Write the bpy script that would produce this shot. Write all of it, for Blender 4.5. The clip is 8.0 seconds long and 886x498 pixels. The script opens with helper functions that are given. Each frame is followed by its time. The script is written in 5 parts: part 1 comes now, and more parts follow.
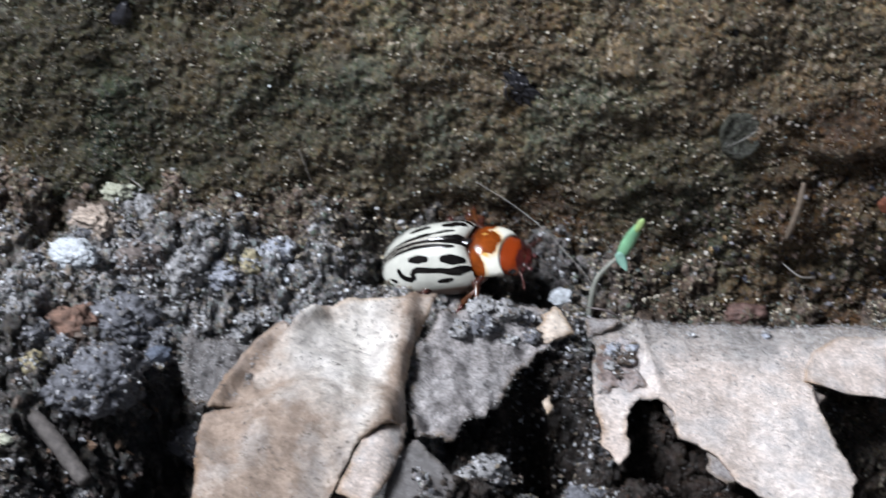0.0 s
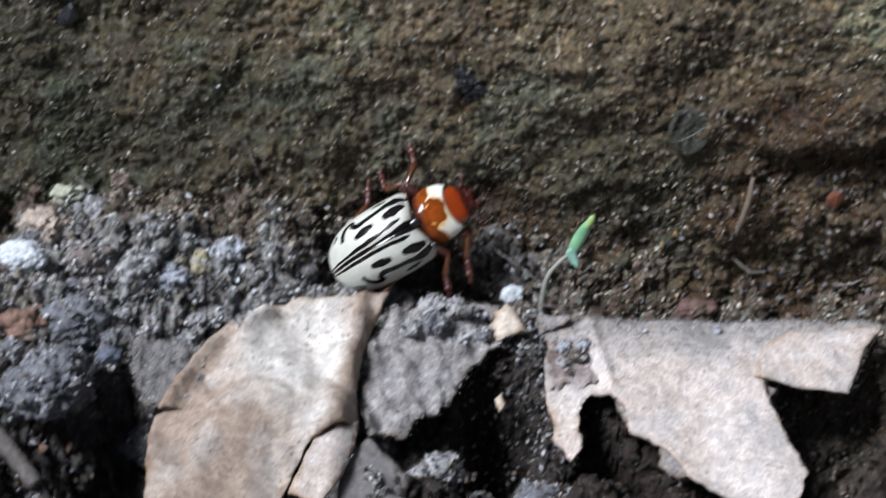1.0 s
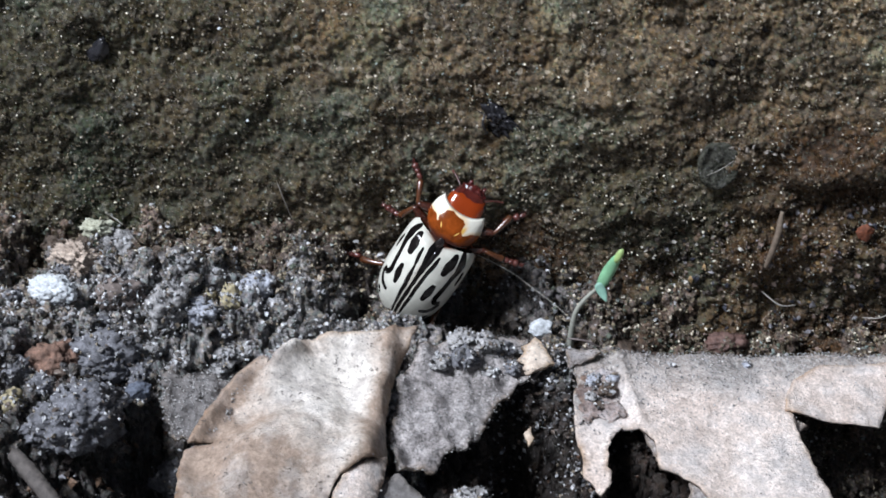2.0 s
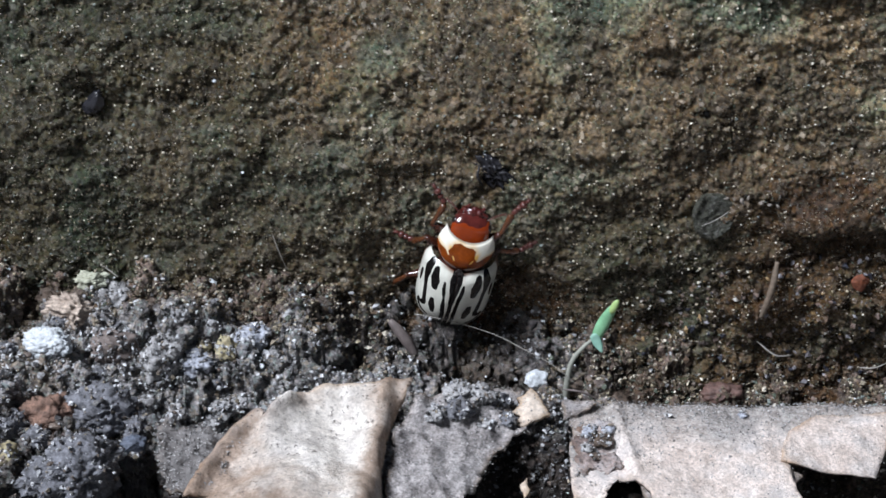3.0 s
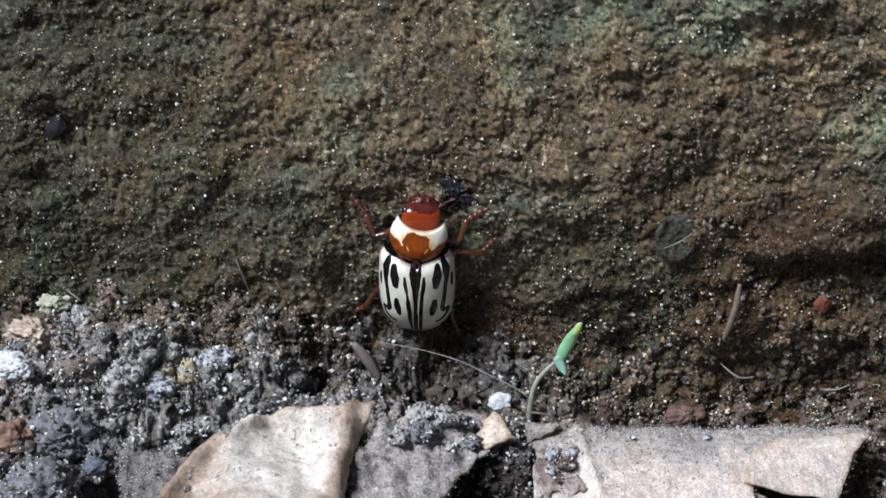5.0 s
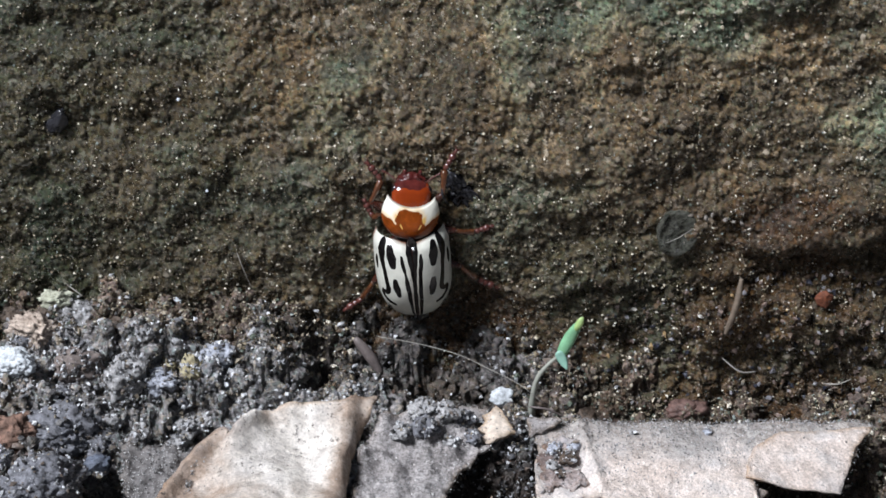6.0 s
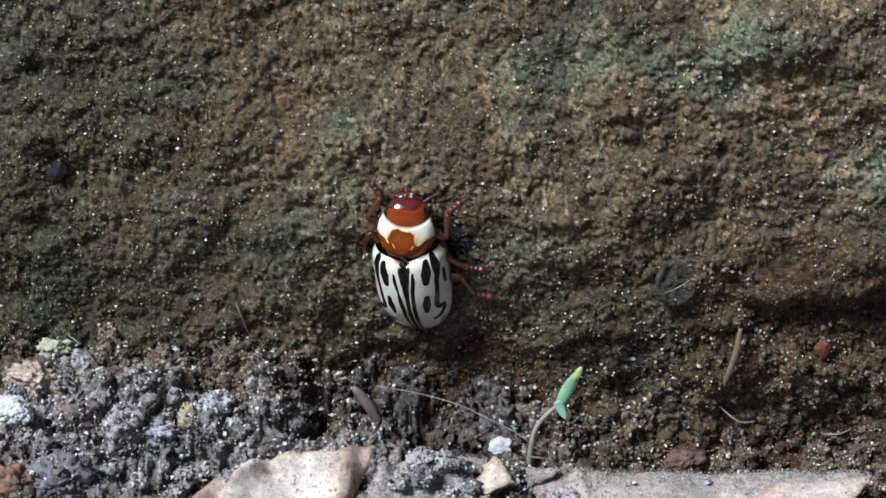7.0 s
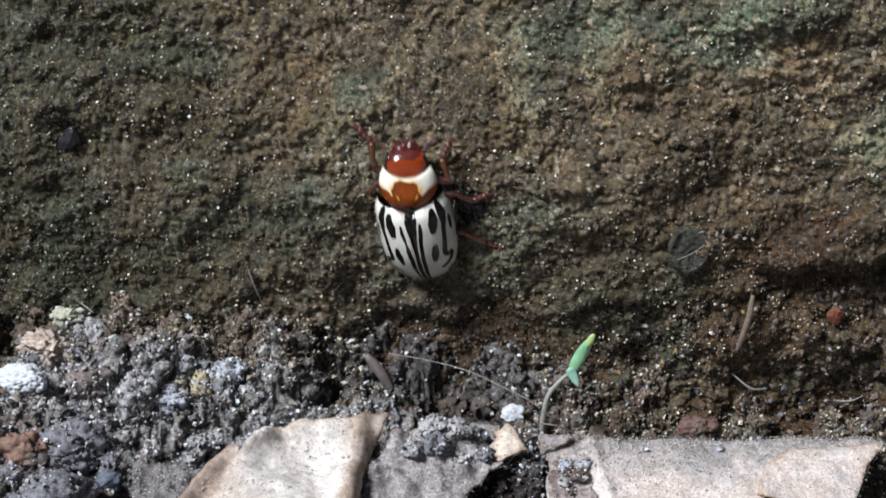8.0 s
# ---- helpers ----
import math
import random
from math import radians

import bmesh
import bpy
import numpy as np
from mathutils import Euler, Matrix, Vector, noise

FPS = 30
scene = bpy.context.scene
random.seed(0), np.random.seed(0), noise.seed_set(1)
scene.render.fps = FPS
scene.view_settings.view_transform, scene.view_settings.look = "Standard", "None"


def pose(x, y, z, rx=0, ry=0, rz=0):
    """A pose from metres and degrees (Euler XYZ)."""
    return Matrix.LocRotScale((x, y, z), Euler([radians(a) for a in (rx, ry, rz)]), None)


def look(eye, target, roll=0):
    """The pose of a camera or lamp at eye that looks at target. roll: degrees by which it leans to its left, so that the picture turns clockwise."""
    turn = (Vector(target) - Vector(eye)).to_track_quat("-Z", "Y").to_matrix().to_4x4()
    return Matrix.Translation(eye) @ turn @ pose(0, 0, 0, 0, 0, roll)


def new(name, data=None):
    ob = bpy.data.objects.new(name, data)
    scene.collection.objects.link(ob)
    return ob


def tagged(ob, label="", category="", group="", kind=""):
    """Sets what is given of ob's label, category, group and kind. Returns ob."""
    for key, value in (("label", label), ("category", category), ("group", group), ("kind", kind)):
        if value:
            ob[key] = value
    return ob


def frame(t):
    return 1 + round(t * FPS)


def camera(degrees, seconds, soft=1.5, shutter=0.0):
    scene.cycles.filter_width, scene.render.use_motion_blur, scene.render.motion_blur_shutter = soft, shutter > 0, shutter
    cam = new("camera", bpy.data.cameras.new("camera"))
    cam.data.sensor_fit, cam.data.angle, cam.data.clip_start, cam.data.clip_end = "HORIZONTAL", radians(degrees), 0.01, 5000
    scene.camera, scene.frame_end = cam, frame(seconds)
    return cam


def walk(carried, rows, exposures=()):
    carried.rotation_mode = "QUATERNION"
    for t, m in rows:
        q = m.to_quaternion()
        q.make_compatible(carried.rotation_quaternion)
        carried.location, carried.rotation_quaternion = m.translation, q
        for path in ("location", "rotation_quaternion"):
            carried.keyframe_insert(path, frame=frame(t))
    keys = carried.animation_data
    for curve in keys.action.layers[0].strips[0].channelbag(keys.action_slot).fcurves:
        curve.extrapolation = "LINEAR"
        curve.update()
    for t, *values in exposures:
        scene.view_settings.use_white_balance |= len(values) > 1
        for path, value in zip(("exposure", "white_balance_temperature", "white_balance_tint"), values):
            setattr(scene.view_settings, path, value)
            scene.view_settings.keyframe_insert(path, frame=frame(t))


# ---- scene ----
# All sizes below are in millimetres; MM turns them into metres.
MM = 0.001
cam = camera(26.0, 8.0, soft=1.55, shutter=0.75)
# seconds, eye (mm), turn (degrees)
PATH = [
    (0, -0.372, -67.768, 39.099, 60.051, -0.206, 1.351),
    (0.1, -0.299, -67.760, 39.113, 59.951, -0.296, 1.067),
    (0.2, -0.226, -67.753, 39.127, 59.996, -0.386, 0.771),
    (0.3, -0.153, -67.745, 39.141, 60.019, -0.476, 0.653),
    (0.4, -0.080, -67.738, 39.155, 60.089, -0.567, 0.653),
    (0.5, -0.007, -67.731, 39.169, 60.278, -0.657, 0.377),
    (0.6, 0.000, -67.739, 39.153, 60.357, -0.579, 0.236),
    (0.7, 0.007, -67.748, 39.136, 60.515, -0.501, -0.022),
    (0.8, 0.014, -67.757, 39.120, 60.481, -0.423, -0.064),
    (0.9, 0.021, -67.765, 39.103, 60.330, -0.345, -0.144),
    (1, 0.028, -67.774, 39.087, 60.020, -0.267, 0.044),
    (1.1, 0.009, -67.761, 39.112, 59.741, -0.228, 0.346),
    (1.2, -0.010, -67.747, 39.137, 59.874, -0.188, 0.325),
    (2.3, -0.217, -67.600, 39.414, 60.895, 0.249, 0.786),
    (2.4, -0.236, -67.587, 39.439, 60.927, 0.289, 0.785),
    (2.5, -0.255, -67.574, 39.464, 61.307, 0.329, 0.681),
    (3, -0.166, -67.457, 39.683, 62.052, 0.171, 0.456),
    (3.5, 0.000, -67.464, 39.671, 62.000, 0.000, -0.000),
    (4, 0.110, -67.415, 39.762, 62.308, -0.189, -0.261),
    (4.2, 0.115, -67.412, 39.768, 62.532, -0.182, -0.341),
    (5.3, 0.140, -67.395, 39.799, 62.641, -0.140, -0.371),
    (5.4, 0.142, -67.394, 39.802, 62.522, -0.137, -0.380),
    (5.5, 0.144, -67.392, 39.805, 62.449, -0.133, -0.406),
    (5.6, 0.139, -67.392, 39.806, 62.355, -0.121, -0.447),
    (6, 0.117, -67.389, 39.811, 62.470, -0.074, -0.361),
    (6.5, 0.076, -67.334, 39.915, 62.837, -0.059, -0.207),
    (7, 0.131, -67.203, 40.161, 63.644, -0.195, -0.325),
    (7.5, 0.093, -67.257, 40.060, 63.307, -0.018, -0.290),
    (8, 0.031, -67.325, 39.932, 62.868, 0.059, -0.131),
]
walk(cam, [(t, pose(x * MM, y * MM, z * MM, rx, ry, rz)) for t, x, y, z, rx, ry, rz in PATH],
     exposures=[(0, 0.14, 6250, 10), (1, 0.13, 6220, 10), (3, 0.15, 6220, 10), (4, 0.19, 6350, 10), (6.5, 0.2, 6400, 10), (7.5, 0.22, 6400, 10), (8, 0.24, 6450, 10)])

# the beetle's way: seconds, place under the scutellum (mm), how far its back tips up, its swing about the upright,
# and its heading from straight up to the right
BEETLE_PATH = [
    (0, -0.38, -1.51, 0.31, 59.4, -31.4, 64.3),
    (0.5, -0.49, -1.45, 1.31, 37.0, -14.4, 68.8),
    (0.8, -0.62, -1.39, 1.74, 36.5, -8.6, 60.8),
    (1, -0.76, -1.34, 1.85, 33.5, -5.0, 57.0),
    (1.2, -0.70, -1.19, 1.88, 31.0, -4.0, 53.0),
    (2.3, -0.82, -0.46, 3.28, 8.1, -13.4, 25.3),
    (2.5, -0.72, -0.29, 3.79, -1.1, -16.2, 25.5),
    (3, 0.04, -0.09, 4.12, -13.7, -7.7, 13.4),
    (3.5, -0.42, 0.06, 4.33, -5.7, 4.1, 3.9),
    (4, -0.32, 0.07, 4.42, -6.6, 1.9, 5.3),
    (5.5, -0.40, 0.15, 5.48, -2.7, -3.7, -1.5),
    (6, -0.73, 0.17, 5.77, -0.1, 2.3, -4.5),
    (6.5, -0.80, 0.29, 6.83, -3.8, -2.4, -6.0),
    (7, -0.61, 0.32, 7.17, -6.5, -10.7, -6.1),
    (7.5, -0.51, 0.28, 6.74, -12.2, -6.4, -9.9),
    (8, -1.05, 0.42, 7.85, -7.0, -3.7, -9.2),
]

# ---------------------------------------------------------------- light
world = bpy.data.worlds.new("overcast_sky")
scene.world = world
world.use_nodes = True
sky = world.node_tree.nodes.new("ShaderNodeTexSky")
sky.sky_type = "NISHITA"
sky.sun_disc = False
SUN_FROM = Vector((-0.52, -0.34, 0.84)).normalized()
sky.sun_elevation = math.asin(SUN_FROM.z)
sky.sun_rotation = math.atan2(SUN_FROM.x, SUN_FROM.y)
sky.dust_density = 4.0
background = world.node_tree.nodes["Background"]
background.inputs["Strength"].default_value = 0.018
world.node_tree.links.new(sky.outputs[0], background.inputs["Color"])
sun_data = bpy.data.lights.new("sun", "SUN")
sun_data.energy, sun_data.angle, sun_data.color = 5.0, radians(18), (0.955, 0.985, 1.045)
sun = new("sun", sun_data)
sun.matrix_world = look(SUN_FROM, (0, 0, 0))


# ---------------------------------------------------------------- noise on arrays
def hashed(ix, iy, seed):
    h = (ix.astype(np.int64) * 374761393 + iy.astype(np.int64) * 668265263 + seed * 1442695041) & 0xFFFFFFFF
    h = ((h ^ (h >> 13)) * 1274126177) & 0xFFFFFFFF
    h = ((h ^ (h >> 15)) * 2246822519) & 0xFFFFFFFF
    return ((h ^ (h >> 16)) & 0xFFFF) / 65535.0


def value_noise(x, y, seed=0):
    ix, iy = np.floor(x), np.floor(y)
    fx, fy = x - ix, y - iy
    fx, fy = fx * fx * fx * (fx * (fx * 6 - 15) + 10), fy * fy * fy * (fy * (fy * 6 - 15) + 10)
    a, b = hashed(ix, iy, seed), hashed(ix + 1, iy, seed)
    c, d = hashed(ix, iy + 1, seed), hashed(ix + 1, iy + 1, seed)
    return ((a * (1 - fx) + b * fx) * (1 - fy) + (c * (1 - fx) + d * fx) * fy) * 2 - 1


def fbm(x, y, size, octaves, seed=0, fall=0.5):
    total, amp, ca, sa = 0.0, 1.0, math.cos(0.7), math.sin(0.7)
    x, y = x / size, y / size
    for k in range(octaves):
        total = total + amp * value_noise(x, y, seed + 17 * k)
        x, y = (x * ca - y * sa) * 2.03 + 5.1, (x * sa + y * ca) * 2.03 + 1.7
        amp *= fall
    return total


def lumps(x, y, size, seed=0, fill=0.62):
    """Rounded lumps of about that size, 0 between them to 1 on top, each of its own height."""
    x, y = x / size, y / size
    ix, iy = np.floor(x), np.floor(y)
    best = np.zeros_like(x)
    for dx in (-1, 0, 1):
        for dy in (-1, 0, 1):
            cx, cy = ix + dx, iy + dy
            px, py = cx + hashed(cx, cy, seed), cy + hashed(cx, cy, seed + 5)
            r = fill * (0.55 + 0.75 * hashed(cx, cy, seed + 9))
            d2 = ((x - px) ** 2 + (y - py) ** 2) / (r * r)
            best = np.maximum(best, np.sqrt(np.maximum(0, 1 - d2)) * r / fill)
    return best


def lumps3(x, y, z, size, seed=0, fill=0.62):
    """The same in space, so that steep faces crumble like level ones."""
    x, y, z = x / size, y / size, z / size
    ix, iy, iz = np.floor(x), np.floor(y), np.floor(z)
    best = np.zeros_like(x)
    for dx in (-1, 0, 1):
        for dy in (-1, 0, 1):
            for dz in (-1, 0, 1):
                cx, cy, cz = ix + dx, iy + dy, iz + dz
                k = cx + 57 * cz
                m = cy + 113 * cz
                r = fill * (0.55 + 0.75 * hashed(k, m, seed + 9))
                d2 = ((x - cx - hashed(k, m, seed)) ** 2 + (y - cy - hashed(k, m, seed + 5)) ** 2 + (z - cz - hashed(k, m, seed + 7)) ** 2) / (r * r)
                best = np.maximum(best, np.sqrt(np.maximum(0, 1 - d2)) * r / fill)
    return best


def smooth(a, b, x):
    k = np.clip((x - a) / (b - a), 0, 1)
    return k * k * (3 - 2 * k)


# ---------------------------------------------------------------- meshes
def mesh_of(name, verts, faces, material, shade=True):
    """verts in millimetres."""
    me = bpy.data.meshes.new(name)
    verts = np.asarray(verts, dtype=np.float64) * MM
    me.from_pydata(verts.tolist(), [], faces if isinstance(faces, list) else faces.tolist())
    me.polygons.foreach_set("use_smooth", [shade] * len(me.polygons))
    if material:
        me.materials.append(material)
    me.update()
    return me


def part(name, verts, faces, material, parent=None, label="", shade=True):
    ob = new(name, mesh_of(name, verts, faces, material, shade))
    if parent:
        ob.parent = parent
    return tagged(ob, label)


def grid_faces(nu, nv):
    i = np.arange(nu * nv).reshape(nu, nv)
    return np.stack([i[:-1, :-1], i[1:, :-1], i[1:, 1:], i[:-1, 1:]], -1).reshape(-1, 4)


def tube(points, radii, sides=8, caps=True):
    """A round tube along points with its own radius at each."""
    pts = [Vector(p) for p in points]
    verts, faces = [], []
    for k, p in enumerate(pts):
        ahead = (pts[min(k + 1, len(pts) - 1)] - pts[max(k - 1, 0)]).normalized()
        side = ahead.cross(Vector((0.31, 0.17, 0.93))).normalized()
        up = ahead.cross(side)
        for s in range(sides):
            a = 2 * math.pi * s / sides
            verts.append(tuple(p + (side * math.cos(a) + up * math.sin(a)) * radii[k]))
    for k in range(len(pts) - 1):
        for s in range(sides):
            a, b = k * sides + s, k * sides + (s + 1) % sides
            faces.append((a, b, b + sides, a + sides))
    if caps:
        faces.append(tuple(reversed(range(sides))))
        faces.append(tuple(range((len(pts) - 1) * sides, len(pts) * sides)))
    return verts, faces


def ball(size, detail=3, rough=0.0, seed=0, grain=1.0):
    """An uneven lump with half-axes size (mm)."""
    bm = bmesh.new()
    bmesh.ops.create_icosphere(bm, subdivisions=detail, radius=1)
    verts = []
    for v in bm.verts:
        p = v.co.copy()
        if rough:
            q = p * 1.3 / grain + Vector((seed * 3.7, seed * 1.3, 9.1 * seed))
            k = 1 + rough * (0.8 * noise.noise(q) + 0.5 * noise.noise(q * 2.3) + 0.35 * noise.noise(q * 5.1) + 0.32 * noise.noise(q * 10.7))
            for f, amount in ((1.1, 0.4), (2.6, 0.32), (5.5, 0.3)):
                cell = noise.voronoi(q * f)[0]
                k += rough * amount * (0.5 - cell[0] * 1.2)
            k += rough * 0.34 * noise.noise(q * 19)
            p *= k
        verts.append((p.x * size[0], p.y * size[1], p.z * size[2]))
    faces = [tuple(v.index for v in f.verts) for f in bm.faces]
    bm.free()
    return verts, faces


def chip(size, seed, corners=18, cuts=5, grain=0.1):
    """An angular stone chip with half-axes size (mm)."""
    rnd = random.Random(seed)
    bm = bmesh.new()
    for _ in range(corners):
        p = Vector((rnd.gauss(0, 1), rnd.gauss(0, 1), rnd.gauss(0, 1))).normalized() * rnd.uniform(0.85, 1.1)
        bm.verts.new(p)
    hull = bmesh.ops.convex_hull(bm, input=bm.verts)
    bmesh.ops.delete(bm, geom=list({v for v in hull["geom_interior"] + hull["geom_unused"] if isinstance(v, bmesh.types.BMVert)}), context="VERTS")
    bmesh.ops.subdivide_edges(bm, edges=bm.edges[:], cuts=cuts, use_grid_fill=True)
    bmesh.ops.triangulate(bm, faces=bm.faces[:])
    bmesh.ops.smooth_vert(bm, verts=bm.verts[:], factor=0.5, use_axis_x=True, use_axis_y=True, use_axis_z=True)
    bm.verts.index_update()
    verts = []
    for v in bm.verts:
        q = v.co * 3 + Vector((seed, 0, 0))
        p = v.co * (1 + grain * (noise.noise(q) + noise.noise(q * 2.7) + 0.7 * noise.noise(q * 6)))
        verts.append((p.x * size[0], p.y * size[1], p.z * size[2]))
    faces = [tuple(v.index for v in f.verts) for f in bm.faces]
    bm.free()
    return verts, faces


# ---------------------------------------------------------------- materials
def nodes_of(name):
    mat = bpy.data.materials.new(name)
    mat.use_nodes = True
    tree = mat.node_tree
    return mat, tree, tree.nodes["Principled BSDF"]


def add(tree, kind, **values):
    node = tree.nodes.new(kind)
    for key, value in values.items():
        node.inputs[key.replace("_", " ")].default_value = value
    return node


def ramp(tree, source, stops, mode="LINEAR"):
    node = tree.nodes.new("ShaderNodeValToRGB")
    node.color_ramp.interpolation = mode
    els = node.color_ramp.elements
    while len(els) < len(stops):
        els.new(0.5)
    for el, (at, c) in zip(els, stops):
        el.position = at
        el.color = (*c, 1) if len(c) == 3 else c
    tree.links.new(source, node.inputs[0])
    return node.outputs[0]


def mixed(tree, factor, a, b, blend="MIX"):
    node = tree.nodes.new("ShaderNodeMix")
    node.data_type, node.blend_type = "RGBA", blend
    for socket, value in ((node.inputs[0], factor), (node.inputs[6], a), (node.inputs[7], b)):
        if isinstance(value, (float, int)):
            socket.default_value = value
        elif isinstance(value, tuple):
            socket.default_value = (*value, 1)
        else:
            tree.links.new(value, socket)
    return node.outputs[2]


def noise_tex(tree, size, detail=4, rough=0.6, kind="noise", distort=0.0):
    """A noise of that grain in millimetres."""
    coord = tree.nodes.new("ShaderNodeTexCoord")
    if kind == "noise":
        node = add(tree, "ShaderNodeTexNoise", Scale=1 / (size * MM), Detail=detail, Roughness=rough, Distortion=distort)
        out = node.outputs[0]
    else:
        node = add(tree, "ShaderNodeTexVoronoi", Scale=1 / (size * MM))
        out = node.outputs["Color"] if kind == "cells" else node.outputs["Distance"]
    tree.links.new(coord.outputs["Object"], node.inputs["Vector"])
    return out


def bumped(tree, shader, height, strength, depth):
    node = add(tree, "ShaderNodeBump", Strength=strength, Distance=depth * MM)
    tree.links.new(height, node.inputs["Height"])
    tree.links.new(node.outputs[0], shader.inputs["Normal"])


def soil_material(name, dark, mid, light, algae, algae_amount, gloss=0.45, patches=5.5, relief=0.8, grains=0.35, shine=0.5):
    mat, tree, shader = nodes_of(name)
    base = ramp(tree, noise_tex(tree, 1.3, 6, 0.7), [(0.3, dark), (0.5, mid), (0.72, light)])
    grain = ramp(tree, noise_tex(tree, 0.16, 3, 0.6), [(0.3, (0.4, 0.39, 0.39)), (0.52, (1, 1, 1)), (0.75, (1.9, 1.87, 1.8))])
    base = mixed(tree, relief, base, grain, "MULTIPLY")
    patch = ramp(tree, noise_tex(tree, patches, 4, 0.62), [(0.47, (0, 0, 0)), (0.66, (algae_amount,) * 3)])
    base = mixed(tree, patch, base, algae)
    brown = ramp(tree, noise_tex(tree, 7.5, 3, 0.55, distort=0.6), [(0.5, (0, 0, 0)), (0.7, (0.5, 0.5, 0.5))])
    base = mixed(tree, brown, base, (mid[0] * 1.35, mid[1] * 1.05, mid[2] * 0.68))
    # grains of many tints
    tint = tree.nodes.new("ShaderNodeSeparateColor")
    tree.links.new(noise_tex(tree, 0.13, kind="cells"), tint.inputs[0])
    tints = ramp(tree, tint.outputs[1], [(0.0, (0.55, 0.52, 0.5)), (0.25, (0.9, 0.86, 0.84)), (0.45, (0.95, 1.1, 1.0)), (0.62, (1.2, 1.06, 0.86)), (0.78, (1.3, 1.22, 1.18)), (0.92, (1.75, 1.7, 1.62))], "CONSTANT")
    base = mixed(tree, grains, base, tints, "MULTIPLY")
    # scattered pale mineral specks
    specks = tree.nodes.new("ShaderNodeSeparateColor")
    tree.links.new(noise_tex(tree, 0.2, kind="cells"), specks.inputs[0])
    speck = ramp(tree, specks.outputs[0], [(0.955, (0, 0, 0)), (0.975, (0.8, 0.8, 0.8))])
    base = mixed(tree, speck, base, (0.34, 0.3, 0.24))
    # brown clay soil; it also paints shade low on the bank
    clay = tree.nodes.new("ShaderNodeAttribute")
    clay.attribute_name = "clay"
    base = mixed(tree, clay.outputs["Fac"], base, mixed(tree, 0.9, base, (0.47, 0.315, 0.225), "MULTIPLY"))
    # damp humus, with the shade of the gaps put into its colour
    shade_node = tree.nodes.new("ShaderNodeAttribute")
    shade_node.attribute_name = "humus_shade"
    base = mixed(tree, shade_node.outputs["Fac"], base, mixed(tree, 1.0, base, (0.12, 0.098, 0.085), "MULTIPLY"))
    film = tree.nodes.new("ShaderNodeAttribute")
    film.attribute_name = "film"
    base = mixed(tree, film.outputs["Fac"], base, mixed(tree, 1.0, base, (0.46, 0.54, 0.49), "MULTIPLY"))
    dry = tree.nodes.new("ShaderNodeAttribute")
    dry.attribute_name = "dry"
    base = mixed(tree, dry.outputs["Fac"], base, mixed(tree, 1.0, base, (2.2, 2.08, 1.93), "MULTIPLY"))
    tree.links.new(base, shader.inputs["Base Color"])
    wet = ramp(tree, noise_tex(tree, 0.35, 3, 0.6), [(0.38, (gloss - 0.2,) * 3), (0.62, (gloss + 0.3,) * 3)])
    tree.links.new(wet, shader.inputs["Roughness"])
    shader.inputs["Specular IOR Level"].default_value = shine
    bumped(tree, shader, noise_tex(tree, 0.11, 4, 0.75), 1.0, 0.14)
    return mat


def crumb_material(name, stops, rough=0.5):
    """Loose grains, each of its own colour out of the stops."""
    mat, tree, shader = nodes_of(name)
    geo = tree.nodes.new("ShaderNodeNewGeometry")
    base = ramp(tree, geo.outputs["Random Per Island"], stops, "CONSTANT")
    grain = ramp(tree, noise_tex(tree, 0.08, 3, 0.7), [(0.3, (0.3, 0.35, 0.36)), (0.5, (1, 1, 1)), (0.72, (1.8, 1.8, 1.8))])
    tree.links.new(mixed(tree, 0.8, base, grain, "MULTIPLY"), shader.inputs["Base Color"])
    shader.inputs["Roughness"].default_value = rough
    bumped(tree, shader, noise_tex(tree, 0.09, 3, 0.65), 0.9, 0.07)
    return mat


def stone_material(name, dark, light, size=0.5, rough=0.75, bump=0.05):
    mat, tree, shader = nodes_of(name)
    base = ramp(tree, noise_tex(tree, size, 5, 0.68), [(0.3, dark), (0.68, light)])
    dust = ramp(tree, noise_tex(tree, 0.13, 3, 0.7), [(0.28, (0.45, 0.44, 0.43)), (0.5, (1, 1, 1)), (0.75, (1.3, 1.3, 1.3))])
    tree.links.new(mixed(tree, 0.8, base, dust, "MULTIPLY"), shader.inputs["Base Color"])
    shader.inputs["Roughness"].default_value = rough
    bumped(tree, shader, noise_tex(tree, 0.14, 5, 0.7), 0.8, bump)
    return mat


